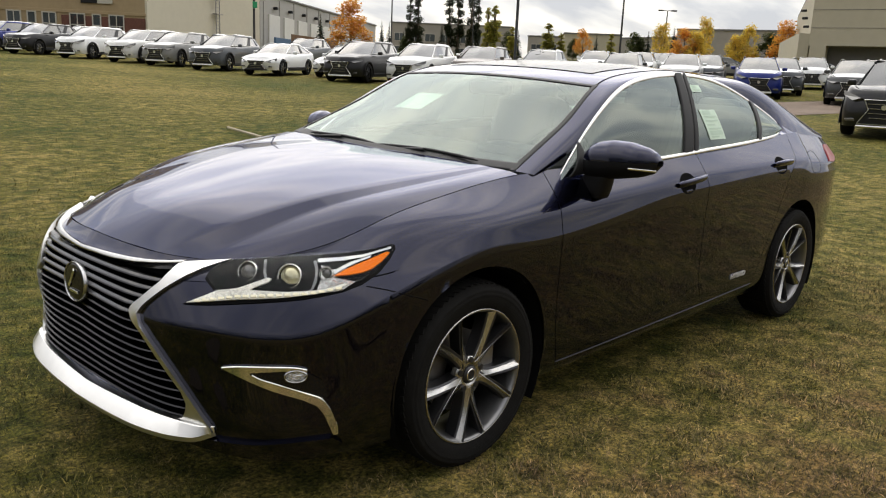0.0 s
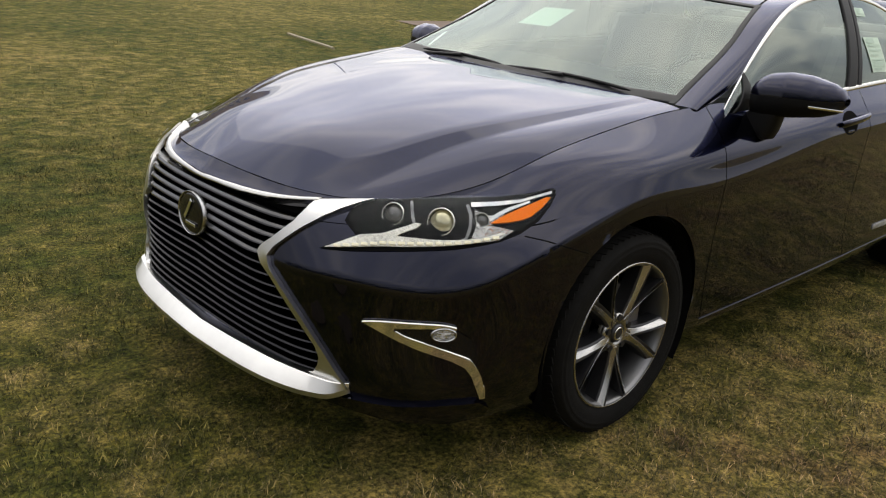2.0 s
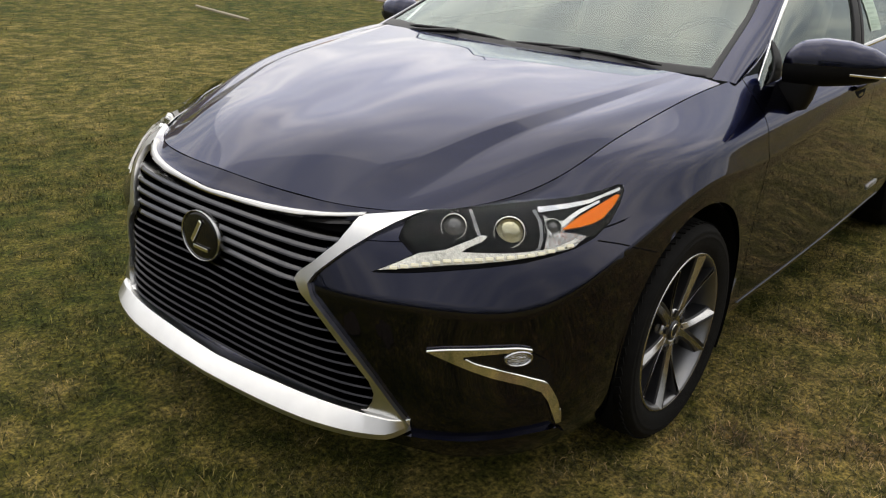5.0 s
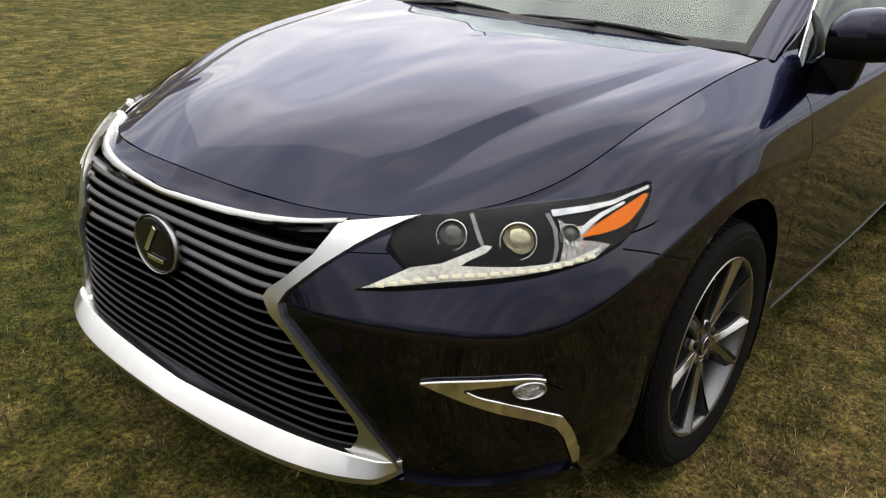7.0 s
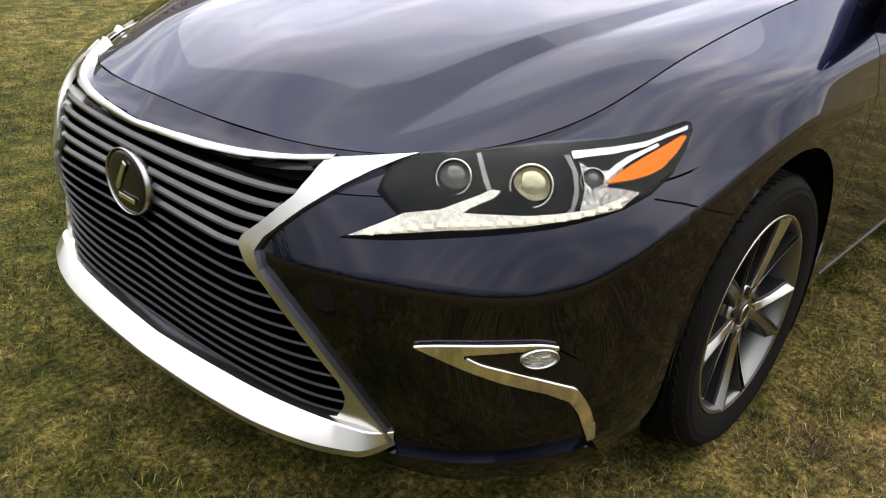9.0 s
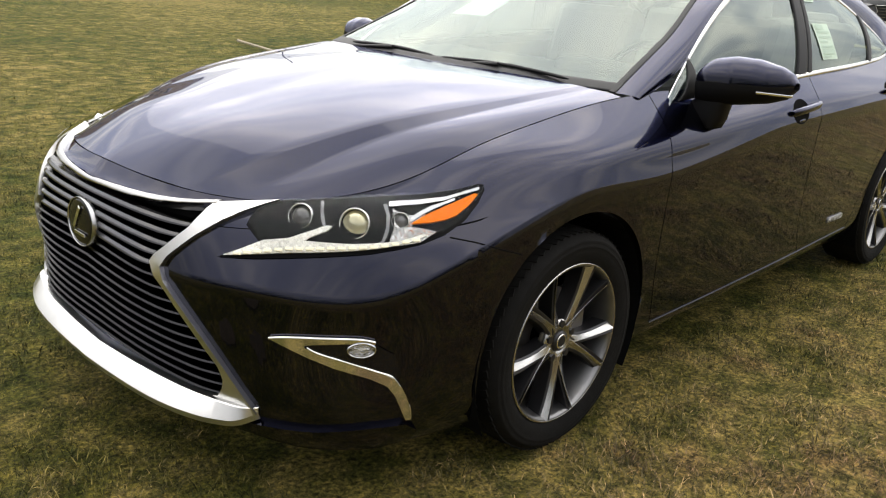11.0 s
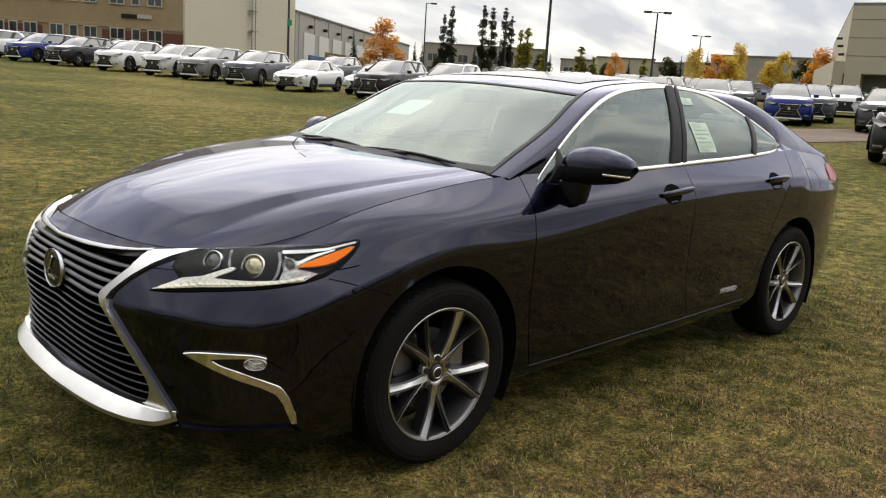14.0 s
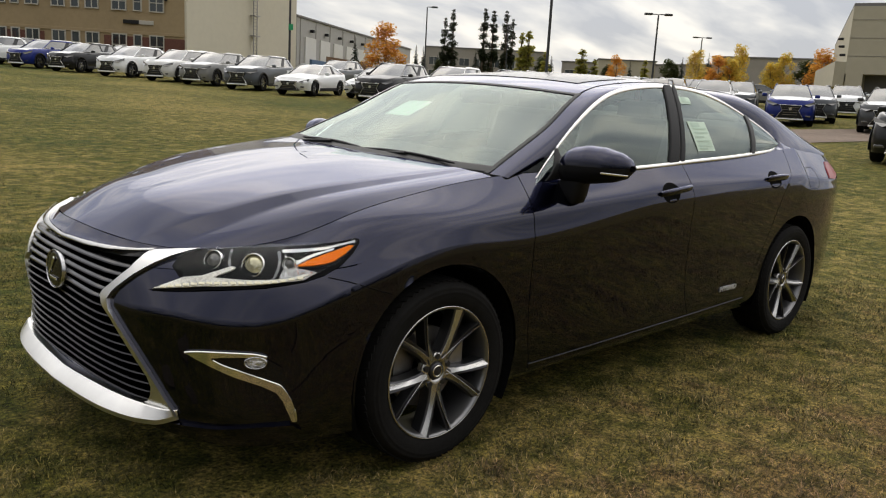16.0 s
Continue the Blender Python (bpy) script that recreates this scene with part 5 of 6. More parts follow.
    k = nose_z / .95
    bm = bmesh.new()
    fr = [bm.verts.new((f - .02 + .05 * abs(y), y, z * k + .02)) for y, z in gr]
    bk = [bm.verts.new((f + .16, y, z * k + .02)) for y, z in gr]
    bm.faces.new(fr)
    for i in range(6):
        bm.faces.new((fr[i], bk[i], bk[(i + 1) % 6], fr[(i + 1) % 6]))
    bmesh.ops.recalc_face_normals(bm, faces=bm.faces)
    part("grille", bm, BLACK, car)
    for i in (0, 1, 2, 3, 4, 5):
        (y0, z0), (y1, z1) = gr[i], gr[(i + 1) % 6]
        bm = bmesh.new()
        tube(bm, .008, (f - .03 + .05 * abs(y0), y0, z0 * k + .02), (f - .03 + .05 * abs(y1), y1, z1 * k + .02), 6)
        part("grille_frame", bm, SATIN, car)
    for side in (1, -1):
        bm = bmesh.new()
        a, b, c, d = [Vector(p) for p in ((f + .10, side * .42, nose_z - .20), (f + .44, side * w_ * .90, nose_z - .05), (f + .40, side * w_ * .88, nose_z - .16), (f + .16, side * .60, nose_z - .26))]
        o_ = Vector((-.07, side * .06, .02))
        fv = [bm.verts.new(p + o_) for p in (a, b, c, d)]
        bv = [bm.verts.new(p - o_) for p in (a, b, c, d)]
        bm.faces.new(fv)
        bm.faces.new(bv)
        for i in range(4):
            bm.faces.new((fv[i], bv[i], bv[(i + 1) % 4], fv[(i + 1) % 4]))
        bmesh.ops.recalc_face_normals(bm, faces=bm.faces)
        part("headlamp", bm, PROJECTOR, car)
        bm = bmesh.new()
        box(bm, (.14, .20, .14), (hood + .55, side * (w_ + .08), belt + .06), .04)
        part("door_mirror", bm, CAR_PAINT, car)
        for cx, cz, _ in arches:
            wh = child("wheel", None, car)
            wh.matrix_basis = pose(cx, -side * (w_ - .12), wheel_r, 0, 0, 0 if side == 1 else 180)
            tv, tf = lathe([(wheel_r * .66, .10), (wheel_r * .95, .11), (wheel_r, .07), (wheel_r, -.07), (wheel_r * .95, -.11), (wheel_r * .66, -.10)], 24)
            child("tyre", mesh_of("tyre", tv, tf, RUBBER), wh)
            bm = bmesh.new()
            tube(bm, wheel_r * .64, (0, .05, 0), (0, -.06, 0), 24)
            part("rim", bm, ALLOY_DARK, wh)
            for q in range(5):
                bm = bmesh.new()
                a = 2 * math.pi * q / 5
                box(bm, (wheel_r * .6, .03, .055), (wheel_r * .33 * math.cos(a), -.075, wheel_r * .33 * math.sin(a)), 0, Matrix.Rotation(-a, 3, "Y"))
                part("spoke", bm, ALLOY, wh)
    for side in (1, -1):
        bm = bmesh.new()
        box(bm, (ln * .40, .06, .16), (.0, -side * w_ * .975, .30), .02)
        part("sill_cladding", bm, BLACK, car)
        for cx, cz, cr in arches if ht > 1.5 else ():
            ang = np.linspace(-.25, math.pi + .25, 22)
            ring = np.array([[(cx + q * math.cos(a), w_ * y_ + .004, cz + q * math.sin(a)) for q, y_ in ((cr - .01, .93), (cr - .01, 1.005), (cr + .035, 1.015), (cr + .065, 1.0))] for a in ang])
            child("arch_cladding", panel_mesh("arch_cladding", side_grid(ring, side), BLACK, flip=side > 0), car)
        bm = bmesh.new()
        box(bm, (.05, .30, .07), (f + .12, -side * .62, .40), .02, Matrix.Rotation(-side * .45, 3, "Z"))
        part("fog_lamp", bm, PROJECTOR, car)
    bm = bmesh.new()
    box(bm, (.10, 1.05, .07), (f + .03, 0, .265), .03)
    part("chin_bar", bm, SATIN if ht > 1.5 else BLACK, car)
    for k_ in range(4):
        bm = bmesh.new()
        tube(bm, .010, (f - .025 + .018, -.33 + .02 * k_, (.66 - .09 * k_) * k + .02), (f - .025 + .018, .33 - .02 * k_, (.66 - .09 * k_) * k + .02), 6)
        part("grille_bar", bm, SLAT_EDGE, car)
    bm = bmesh.new()
    tube(bm, .055, (f - .035, 0, .60 * k + .02), (f - .02, 0, .60 * k + .02), 16)
    part("front_badge", bm, SATIN, car)
    bm = bmesh.new()
    box(bm, (ln * .8, wd * .82, .3), (0, 0, .42))
    part("underbody", bm, LINER, car)
    return car


suv = parked_car("suv_car", "parked compact SUV on the grass", "parked cars", 4.64, 1.85, 1.645, -1.06, 1.02, 1.12, -.18, 1.72, .375)
estate = parked_car("suv_car", "parked large SUV on the grass", "parked cars", 4.8, 1.89, 1.69, -1.06, 1.03, 1.15, -.15, 1.95, .385)
saloon2 = parked_car("sedan_car", "parked saloon on the grass", "parked cars", 4.67, 1.81, 1.43, -.92, .80, .95, .02, 1.15, .345)
jeep = parked_car("suv_car", "black parked off-road SUV on the grass", "parked cars", 4.62, 1.86, 1.70, -.98, 1.06, 1.12, -.20, 1.95, .385)

PAINTS = dict(white=(.75, .76, .76), pearl=(.68, .68, .66), silver=(.22, .22, .21), grey=(.05, .053, .056), slate=(.075, .082, .09), black=(.012, .012, .013), blue=(.010, .022, .17), taupe=(.12, .10, .085), navy=(.02, .025, .06), red=(.20, .02, .02))
# type, paint, x, y, heading
LOT = (
    ("suv", "white", 11.6, 52.2, 32), ("suv", "blue", 13.5, 48.8, 32), ("suv", "black", 14.7, 45.6, 32), ("suv", "white", 16.1, 42.0, 32), ("suv", "pearl", 17.3, 38.7, 32), ("suv", "silver", 18.0, 36.0, 32), ("suv", "slate", 18.7, 32.7, 32),
    ("saloon2", "white", 19.4, 29.2, 30), ("saloon2", "white", 22.2, 27.7, 30), ("estate", "black", 20.9, 24.9, 26), ("estate", "white", 22.9, 23.2, 26), ("estate", "taupe", 25.8, 22.2, 26), ("suv", "white", 28.1, 20.5, 26), ("suv", "grey", 30.4, 17.6, 24), ("estate", "white", 33.3, 16.2, 24), ("suv", "slate", 36.6, 16.6, 24),
    ("suv", "blue", 31.6, 11.8, 25), ("suv", "slate", 35.4, 12.4, 25), ("suv", "white", 43.3, 13.9, 22), ("suv", "grey", 31.0, 7.7, 15), ("jeep", "black", 19.3, 3.0, 8), ("suv", "white", 36.5, 8.4, 20), ("suv", "grey", 34, 4.6, 20), ("suv", "white", 42, 9.5, 20),
    ("suv", "silver", 14.6, 59.0, 32), ("suv", "white", 16.2, 56.2, 32), ("suv", "pearl", 19.2, 51.2, 32), ("suv", "white", 21.8, 46.8, 32), ("suv", "grey", 24.2, 42.2, 32), ("suv", "slate", 27.2, 38.0, 30), ("estate", "white", 28.7, 29.0, 28), ("suv", "white", 32.0, 28.2, 28), ("suv", "silver", 36.0, 26.4, 28), ("suv", "white", 39.5, 25.2, 28),
    ("estate", "white", 37.9, 21.3, 26), ("suv", "silver", 41.8, 21.5, 26), ("suv", "grey", 44.8, 20.6, 26), ("saloon2", "silver", 52.4, 22.8, 120), ("suv", "white", 47, 25, 26), ("suv", "white", 45.5, 29.5, 26), ("saloon2", "black", 49.5, 30.5, 60), ("suv", "slate", 50.5, 16.5, 22),
)
TYPES = dict(suv=suv, estate=estate, saloon2=saloon2, jeep=jeep)
WORDS = dict(white="white", pearl="pearl white", silver="silver", grey="dark grey", slate="slate grey", black="black", blue="bright blue", taupe="brownish grey", navy="navy", red="red")
placed = set()
for kind_, paint, x, y, h in LOT:
    src = TYPES[kind_]
    m = pose(x, y, ground_z(x, y) - .01, 0, -1.5, h)
    if kind_ in placed:
        c = copy_thing(src, m)
    else:
        c, src.matrix_basis = src, m
        placed.add(kind_)
    c["label"] = f"{WORDS[paint]} parked {'saloon car' if kind_ == 'saloon2' else 'off-road SUV' if kind_ == 'jeep' else 'SUV'} standing on the grass"
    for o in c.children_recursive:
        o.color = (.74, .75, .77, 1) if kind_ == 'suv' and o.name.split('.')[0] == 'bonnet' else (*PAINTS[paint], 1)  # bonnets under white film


# ---- buildings ----
TAN = material("tan_stucco", (0.330, 0.250, 0.145), 0.9, grain=0.12, scale=3, bump=0.2)
BRICKRED = material("red_brick_base", (0.128, 0.053, 0.038), 0.9, grain=0.25, scale=8)
CREAM = material("cream_panel_wall", (0.560, 0.520, 0.420), 0.85, grain=0.05, scale=2)
GREYMETAL = material("grey_metal_wall", (0.360, 0.350, 0.330), 0.7, grain=0.08, scale=2)
DOORWHITE = material("white_dock_door", (0.62, 0.61, 0.58), 0.6, grain=0.06)
PANE = material("window_pane", (0.05, 0.06, 0.065), 0.06, coat=1.0)
FRAMEW = material("window_frame", (0.440, 0.416, 0.368), 0.6)
FARWALL = material("far_wall", (0.306, 0.284, 0.252), 0.85, grain=0.1, scale=1)
ROOFING = material("roof_sheet", (0.16, 0.155, 0.15), 0.8, grain=0.1)
OLIVEWALL = material("olive_panel_wall", (0.420, 0.385, 0.290), 0.8, grain=0.06, scale=2)
TIMBER = material("brown_fence_board", (0.17, 0.10, 0.055), 0.85, grain=0.2)
POLE = material("dark_pole", (0.03, 0.03, 0.032), 0.5)
SIGNGREEN = material("green_sign", (0.02, 0.30, 0.12), 0.5)


def wall_frame(ax, ay, bx, by):
    """A pose whose x runs along a wall from a to b and whose -y looks out of it, on the ground at a."""
    d = math.atan2(by - ay, bx - ax)
    return Matrix.Translation((ax, ay, min(ground_z(ax, ay), ground_z(bx, by)))) @ Matrix.Rotation(d, 4, "Z"), math.hypot(bx - ax, by - ay)


def building(name, label, a, b, height, deep, mat, roof_mat=ROOFING, taper=0.0):
    m, ln = wall_frame(*a, *b)
    th = thing(name, label, "building", m)
    bm = bmesh.new()
    box(bm, (ln, deep, height + 1), (ln / 2, deep / 2, (height - 1) / 2))
    part("wall", bm, mat, th)
    bm = bmesh.new()
    box(bm, (ln + .3, deep + .3, .25), (ln / 2, deep / 2, height + .13), .03)
    part("roof", bm, roof_mat, th)
    return th, ln


def window(th, x, z, w_, h, bars=(1, 1), name="window"):
    win = child(name, None, th)
    win.matrix_basis = pose(x, 0, z)
    bm = bmesh.new()
    box(bm, (w_, .06, h), (0, -.02, 0))
    part("pane", bm, PANE, win)
    bm = bmesh.new()
    t_ = .09
    for sx in (-1, 1):
        box(bm, (t_, .12, h + t_), (sx * w_ / 2, -.05, 0))
    for sz in (-1, 1):
        box(bm, (w_ + t_, .13, t_), (0, -.05, sz * h / 2))
    for i in range(bars[0]):
        box(bm, (.07, .10, h), ((i + 1) * w_ / (bars[0] + 1) - w_ / 2, -.05, 0))
    for i in range(bars[1]):
        box(bm, (w_, .11, .07), (0, -.05, (i + 1) * h / (bars[1] + 1) - h / 2))
    part("frame", bm, FRAMEW, win)


office, ln = building("office_building", "tan stucco two-storey office with a brick base", (2.0, 79.6), (27.85, 60.65), 9.5, 14, TAN)
ln -= 1.0
for x0, x1 in ((ln - 5.4, ln + .96), (ln - 16.4, ln - 10.0), (ln - 30, ln - 21)):
    bm = bmesh.new()
    box(bm, (x1 - x0, .06, 3.4), ((x0 + x1) / 2, -.02, .75))
    part("brick_base", bm, BRICKRED, office)
bm = bmesh.new()
box(bm, (ln + 1.0, .10, .25), (ln / 2 + .5, -.03, 2.75), .02)
part("cornice", bm, TAN, office)
for k, (dx, w_) in enumerate(((1.25, 1.1), (2.75, .6), (4.2, 1.1), (6.3, 1.0), (7.6, .6), (8.9, 1.0), (10.9, 1.0), (12.2, .6), (13.4, 1.0), (15.6, 1.0), (17.0, .6), (18.4, 1.0))):
    window(office, ln - dx, 5.2, w_, 1.4, (1 if w_ >= 1 else 0, 1))
    window(office, ln - dx, 1.75, w_, 1.7, (1 if w_ >= 1 else 0, 1))
for dx in (.5, 5.3, 9.9, 15.9):
    bm = bmesh.new()
    box(bm, (.28, .3, .22), (ln - dx, -.2, 5.5), .08)
    part("wall_lamp", bm, BLACK, office)
sign = child("wall_sign", None, office, "raised wall sign in dark and pale bars")
for k, (dx, w_, mt) in enumerate(((3.25, 1.25, BLACK), (2.05, 1.15, FRAMEW))):
    bm = bmesh.new()
    box(bm, (w_, .1, .32), (ln - dx, -.08, 3.6), .03)
    part("sign_bar", bm, mt, sign)

hall, ln = building("warehouse", "tall blank cream warehouse with a wall ladder", (27.9, 60.5), (43.2, 68.1), 8.8, 3, CREAM)
bm = bmesh.new()
for sx in (-.28, .28):
    tube(bm, .05, (ln * .545 + sx, -.35, 1.2), (ln * .545 + sx, -.35, 8.9), 8)
part("ladder_rail", bm, STEEL, hall)
for k in range(24):
    bm = bmesh.new()
    tube(bm, .03, (ln * .545 - .28, -.35, 1.4 + k * .31), (ln * .545 + .28, -.35, 1.4 + k * .31), 6)
    part("rung", bm, STEEL, hall)
for z in (1.8, 3.6, 5.4, 7.2):
    bm = bmesh.new()
    box(bm, (.9, .5, .08), (ln * .545, -.35, z))
    part("ladder_hoop", bm, STEEL, hall)

dock, ln = building("dock_building", "grey metal loading building with white dock doors", (50.8, 79.9), (96, 112), 6.3, 22, GREYMETAL)
for k in range(7):
    bm = bmesh.new()
    box(bm, (3.6, .2, 3.6), (4.3 + k * 5.2, -.06, 2.4), .03)
    d_ = part("dock_door", bm, DOORWHITE, dock)
    bm = bmesh.new()
    box(bm, (.10, .12, 6.2), (1.6 + k * 5.2 - .6, -.05, 3.1))
    part("wall_rib", bm, GREYMETAL, dock)
    bm = bmesh.new()
    box(bm, (.5, .5, .35), (4.3 + k * 5.2, -.3, 5.0), .06)
    part("wall_lamp", bm, BLACK, dock)
bm = bmesh.new()
box(bm, (9, .3, 1.0), (3.5, -2.2, .9), .03)
part("blue_dock_edge", bm, material("blue_rail", (.06, .12, .22), .6), dock)
fence, ln = thing("board_fence", "brown board fence before the loading yard", "fence", wall_frame(44.5, 64.5, 55.0, 70.5)[0]), 12.0
for k in range(40):
    bm = bmesh.new()
    box(bm, (.28, .05, 1.9), (.15 + k * .3, 0, .95), .01)
    part("board", bm, TIMBER, fence)

# corner building with an overhanging upper storey
corner = thing("corner_building", "olive panelled office with an overhanging upper storey", "building", pose(56.2, 19.0, ground_z(56.2, 19.0)))


def prism(name, plan, z0, z1, mat, parent, label=""):
    bm = bmesh.new()
    a = [bm.verts.new((x, y, z0)) for x, y in plan]
    b = [bm.verts.new((x, y, z1)) for x, y in plan]
    bm.faces.new(a)
    bm.faces.new(b)
    for i in range(len(plan)):
        k = (i + 1) % len(plan)
        bm.faces.new((a[i], a[k], b[k], b[i]))
    bmesh.ops.recalc_face_normals(bm, faces=bm.faces)
    return part(name, bm, mat, parent, label)


PLAN = ((0, 0), (4.2, -16.0), (34, -10), (30.4, 12.8))
prism("wall", PLAN, 2.4, 6.9, OLIVEWALL, corner)
prism("roof", tuple((x * 1.004, y * 1.004) for x, y in PLAN), 6.9, 7.1, ROOFING, corner)
prism("undercroft", ((1.6, -.6), (5.2, -16.0), (34, -10), (30.4, 11.5)), -1.0, 2.4, ROOFING, corner)
prism("pier", ((-.05, -.1), (.25, -1.1), (1.6, -.8), (1.3, .3)), -1.0, 2.4, OLIVEWALL, corner)
prism("canopy", ((-.6, .5), (0, 0), (12, 5.0), (11, 6.5)), 1.5, 3.2, OLIVEWALL, corner)
face_ = child("face", None, corner)
face_.matrix_basis = pose(0, 0, 0, 0, 0, math.degrees(math.atan2(-16.0, 4.2)))
for z in (3.6, 4.8, 6.0):
    bm = bmesh.new()
    box(bm, (16.4, .03, .025), (8.2, -.005, z))
    part("panel_joint", bm, ROOFING, face_)
for x in (6.3, 9.2, 12.1):
    bm = bmesh.new()
    box(bm, (2.6, .08, 1.5), (x, -.02, 5.4))
    part("window_pane", bm, PANE, face_)
for k, z in enumerate((3.9, 4.8, 5.7)):
    bm = bmesh.new()
    box(bm, (.25, .5, .18), (3.0 + 3.5 * k, 1.4 + 1.5 * k, z), .04)
    part("wall_lamp", bm, BLACK, corner)

for nm, a, b, h, d_, mt in (("low_office", (110.9, 124.5), (128.4, 106.5), 7.2, 14, FARWALL), ("low_office", (131, 104), (140, 88), 5.6, 12, FARWALL), ("far_shed", (118.5, 85.5), (124.9, 77.5), 5.2, 12, OLIVEWALL), ("far_store", (121.0, 64.5), (131, 40.0), 5.8, 16, FARWALL), ("far_store", (124, 77), (123, 66), 4.6, 10, FARWALL)):
    th, ln = building(nm, "long low building far across the car park", a, b, h, d_, mt)
    if nm == "low_office":
        for k in range(int(ln // 3.2)):
            window(th, 1.8 + k * 3.2, h * .62, 2.1, h * .22, (1, 0))
            window(th, 1.8 + k * 3.2, h * .25, 2.1, h * .22, (1, 0))

# ---- poles ----
for x, y, h, two in ((28.9, 46.4, 11.5, False), (33.5, 26.7, 12.0, True), (54.5, 60.9, 7.6, False), (53.8, 32.7, 6.5, True), (85.2, 46.5, 6.4, True), (79.0, 71.9, 7.6, False)):
    p_ = thing("lamp_post", "dark steel car park lamp post", "lamp post", pose(x, y, ground_z(x, y) - .05), "car park lamp posts")
    bm = bmesh.new()
    tube(bm, .09, (0, 0, 0), (0, 0, h), 10, .06)
    part("post", bm, POLE, p_)
    bm = bmesh.new()
    tube(bm, .22, (0, 0, 0), (0, 0, .5), 12)
    part("footing", bm, material("concrete", (.3, .3, .28), .9, grain=.1), p_)
    for s in ((-1, 1) if two else (1,)):
        head = child("lamp_head", None, p_)
        head.matrix_basis = pose(.55 * s, -.55 * s, h)
        bm = bmesh.new()
        box(bm, (.62, .34, .16), (0, 0, 0), .04, Matrix.Rotation(radians(-45), 3, "Z"))
        part("lamp_case", bm, POLE, head)
        bm = bmesh.new()
        tube(bm, .04, (-.5 * s, .5 * s, 0), (0, 0, 0), 6)
        part("arm", bm, POLE, p_).matrix_basis = pose(.55 * s, -.55 * s, h)
    if (x, y) == (28.9, 46.4):
        bm = bmesh.new()
        box(bm, (.32, .05, .42), (0, -.12, 3.75), .02, Matrix.Rotation(radians(-30), 3, "Z"))
        part("sign_plate", bm, SIGNGREEN, p_, "small green sign")


# ---- trees ----
def leaf_material(name, colors):
    m = bpy.data.materials.new(name)
    m.use_nodes = True
    n, l = m.node_tree.nodes, m.node_tree.links
    b = n["Principled BSDF"]
    g, r = n.new("ShaderNodeNewGeometry"), n.new("ShaderNodeValToRGB")
    el = r.color_ramp.elements
    el[0].color, el[1].color = (*colors[0], 1), (*colors[-1], 1)
    for i, c in enumerate(colors[1:-1]):
        q = el.new((i + 1) / (len(colors) - 1))
        q.color = (*c, 1)
    l.new(g.outputs["Random Per Island"], r.inputs[0])
    l.new(r.outputs[0], b.inputs["Base Color"])
    b.inputs["Roughness"].default_value = .8
    tl, mx = n.new("ShaderNodeBsdfTranslucent"), n.new("ShaderNodeMixShader")
    mx.inputs[0].default_value = .45
    l.new(r.outputs[0], tl.inputs["Color"])
    l.new(b.outputs[0], mx.inputs[1])
    l.new(tl.outputs[0], mx.inputs[2])
    l.new(mx.outputs[0], n["Material Output"].inputs["Surface"])
    return m


BARK = material("bark", (.11, .085, .06), .9, grain=.3, scale=15)
ORANGE = leaf_material("orange_leaf", ((.62, .29, .05), (.72, .38, .07), (.76, .48, .10)))
GOLD = leaf_material("gold_leaf", ((.66, .47, .07), (.76, .56, .10), (.52, .45, .09)))
LIME = leaf_material("yellow_green_leaf", ((.34, .33, .06), (.52, .46, .09), (.22, .25, .05)))
DARKLEAF = leaf_material("dark_poplar_leaf", ((.018, .028, .012), (.035, .048, .018), (.05, .055, .022)))
NEEDLE = leaf_material("spruce_needle", ((.012, .024, .016), (.022, .038, .022), (.03, .042, .026)))
BUSH = leaf_material("green_leaf", ((.035, .055, .015), (.07, .09, .025), (.10, .10, .03)))


def leaves(rng, centres, radii, n, size, flat=.6):
    """Small bent leaf plates scattered in clumps."""
    v, f = [], []
    w_ = np.array(radii) ** 2
    pick_ = rng.choice(len(centres), n, p=w_ / w_.sum())
    for i in pick_:
        d = rng.normal(size=3)
        d /= np.linalg.norm(d)
        p = np.array(centres[i]) + d * radii[i] * rng.uniform(.35, 1.05) * np.array([1, 1, .9])
        a, t_ = rng.uniform(0, 6.28), rng.uniform(-flat, flat)
        s = size * rng.uniform(.6, 1.4)
        u = np.array([math.cos(a), math.sin(a), t_]) * s
        w2 = np.array([-math.sin(a), math.cos(a), rng.uniform(-.8, .8)]) * s * .6
        k = len(v)
        v += [p - u, p + w2, p + u + np.array([0, 0, -.2 * s]), p - w2]
        f.append((k, k + 1, k + 2, k + 3))
    return v, f


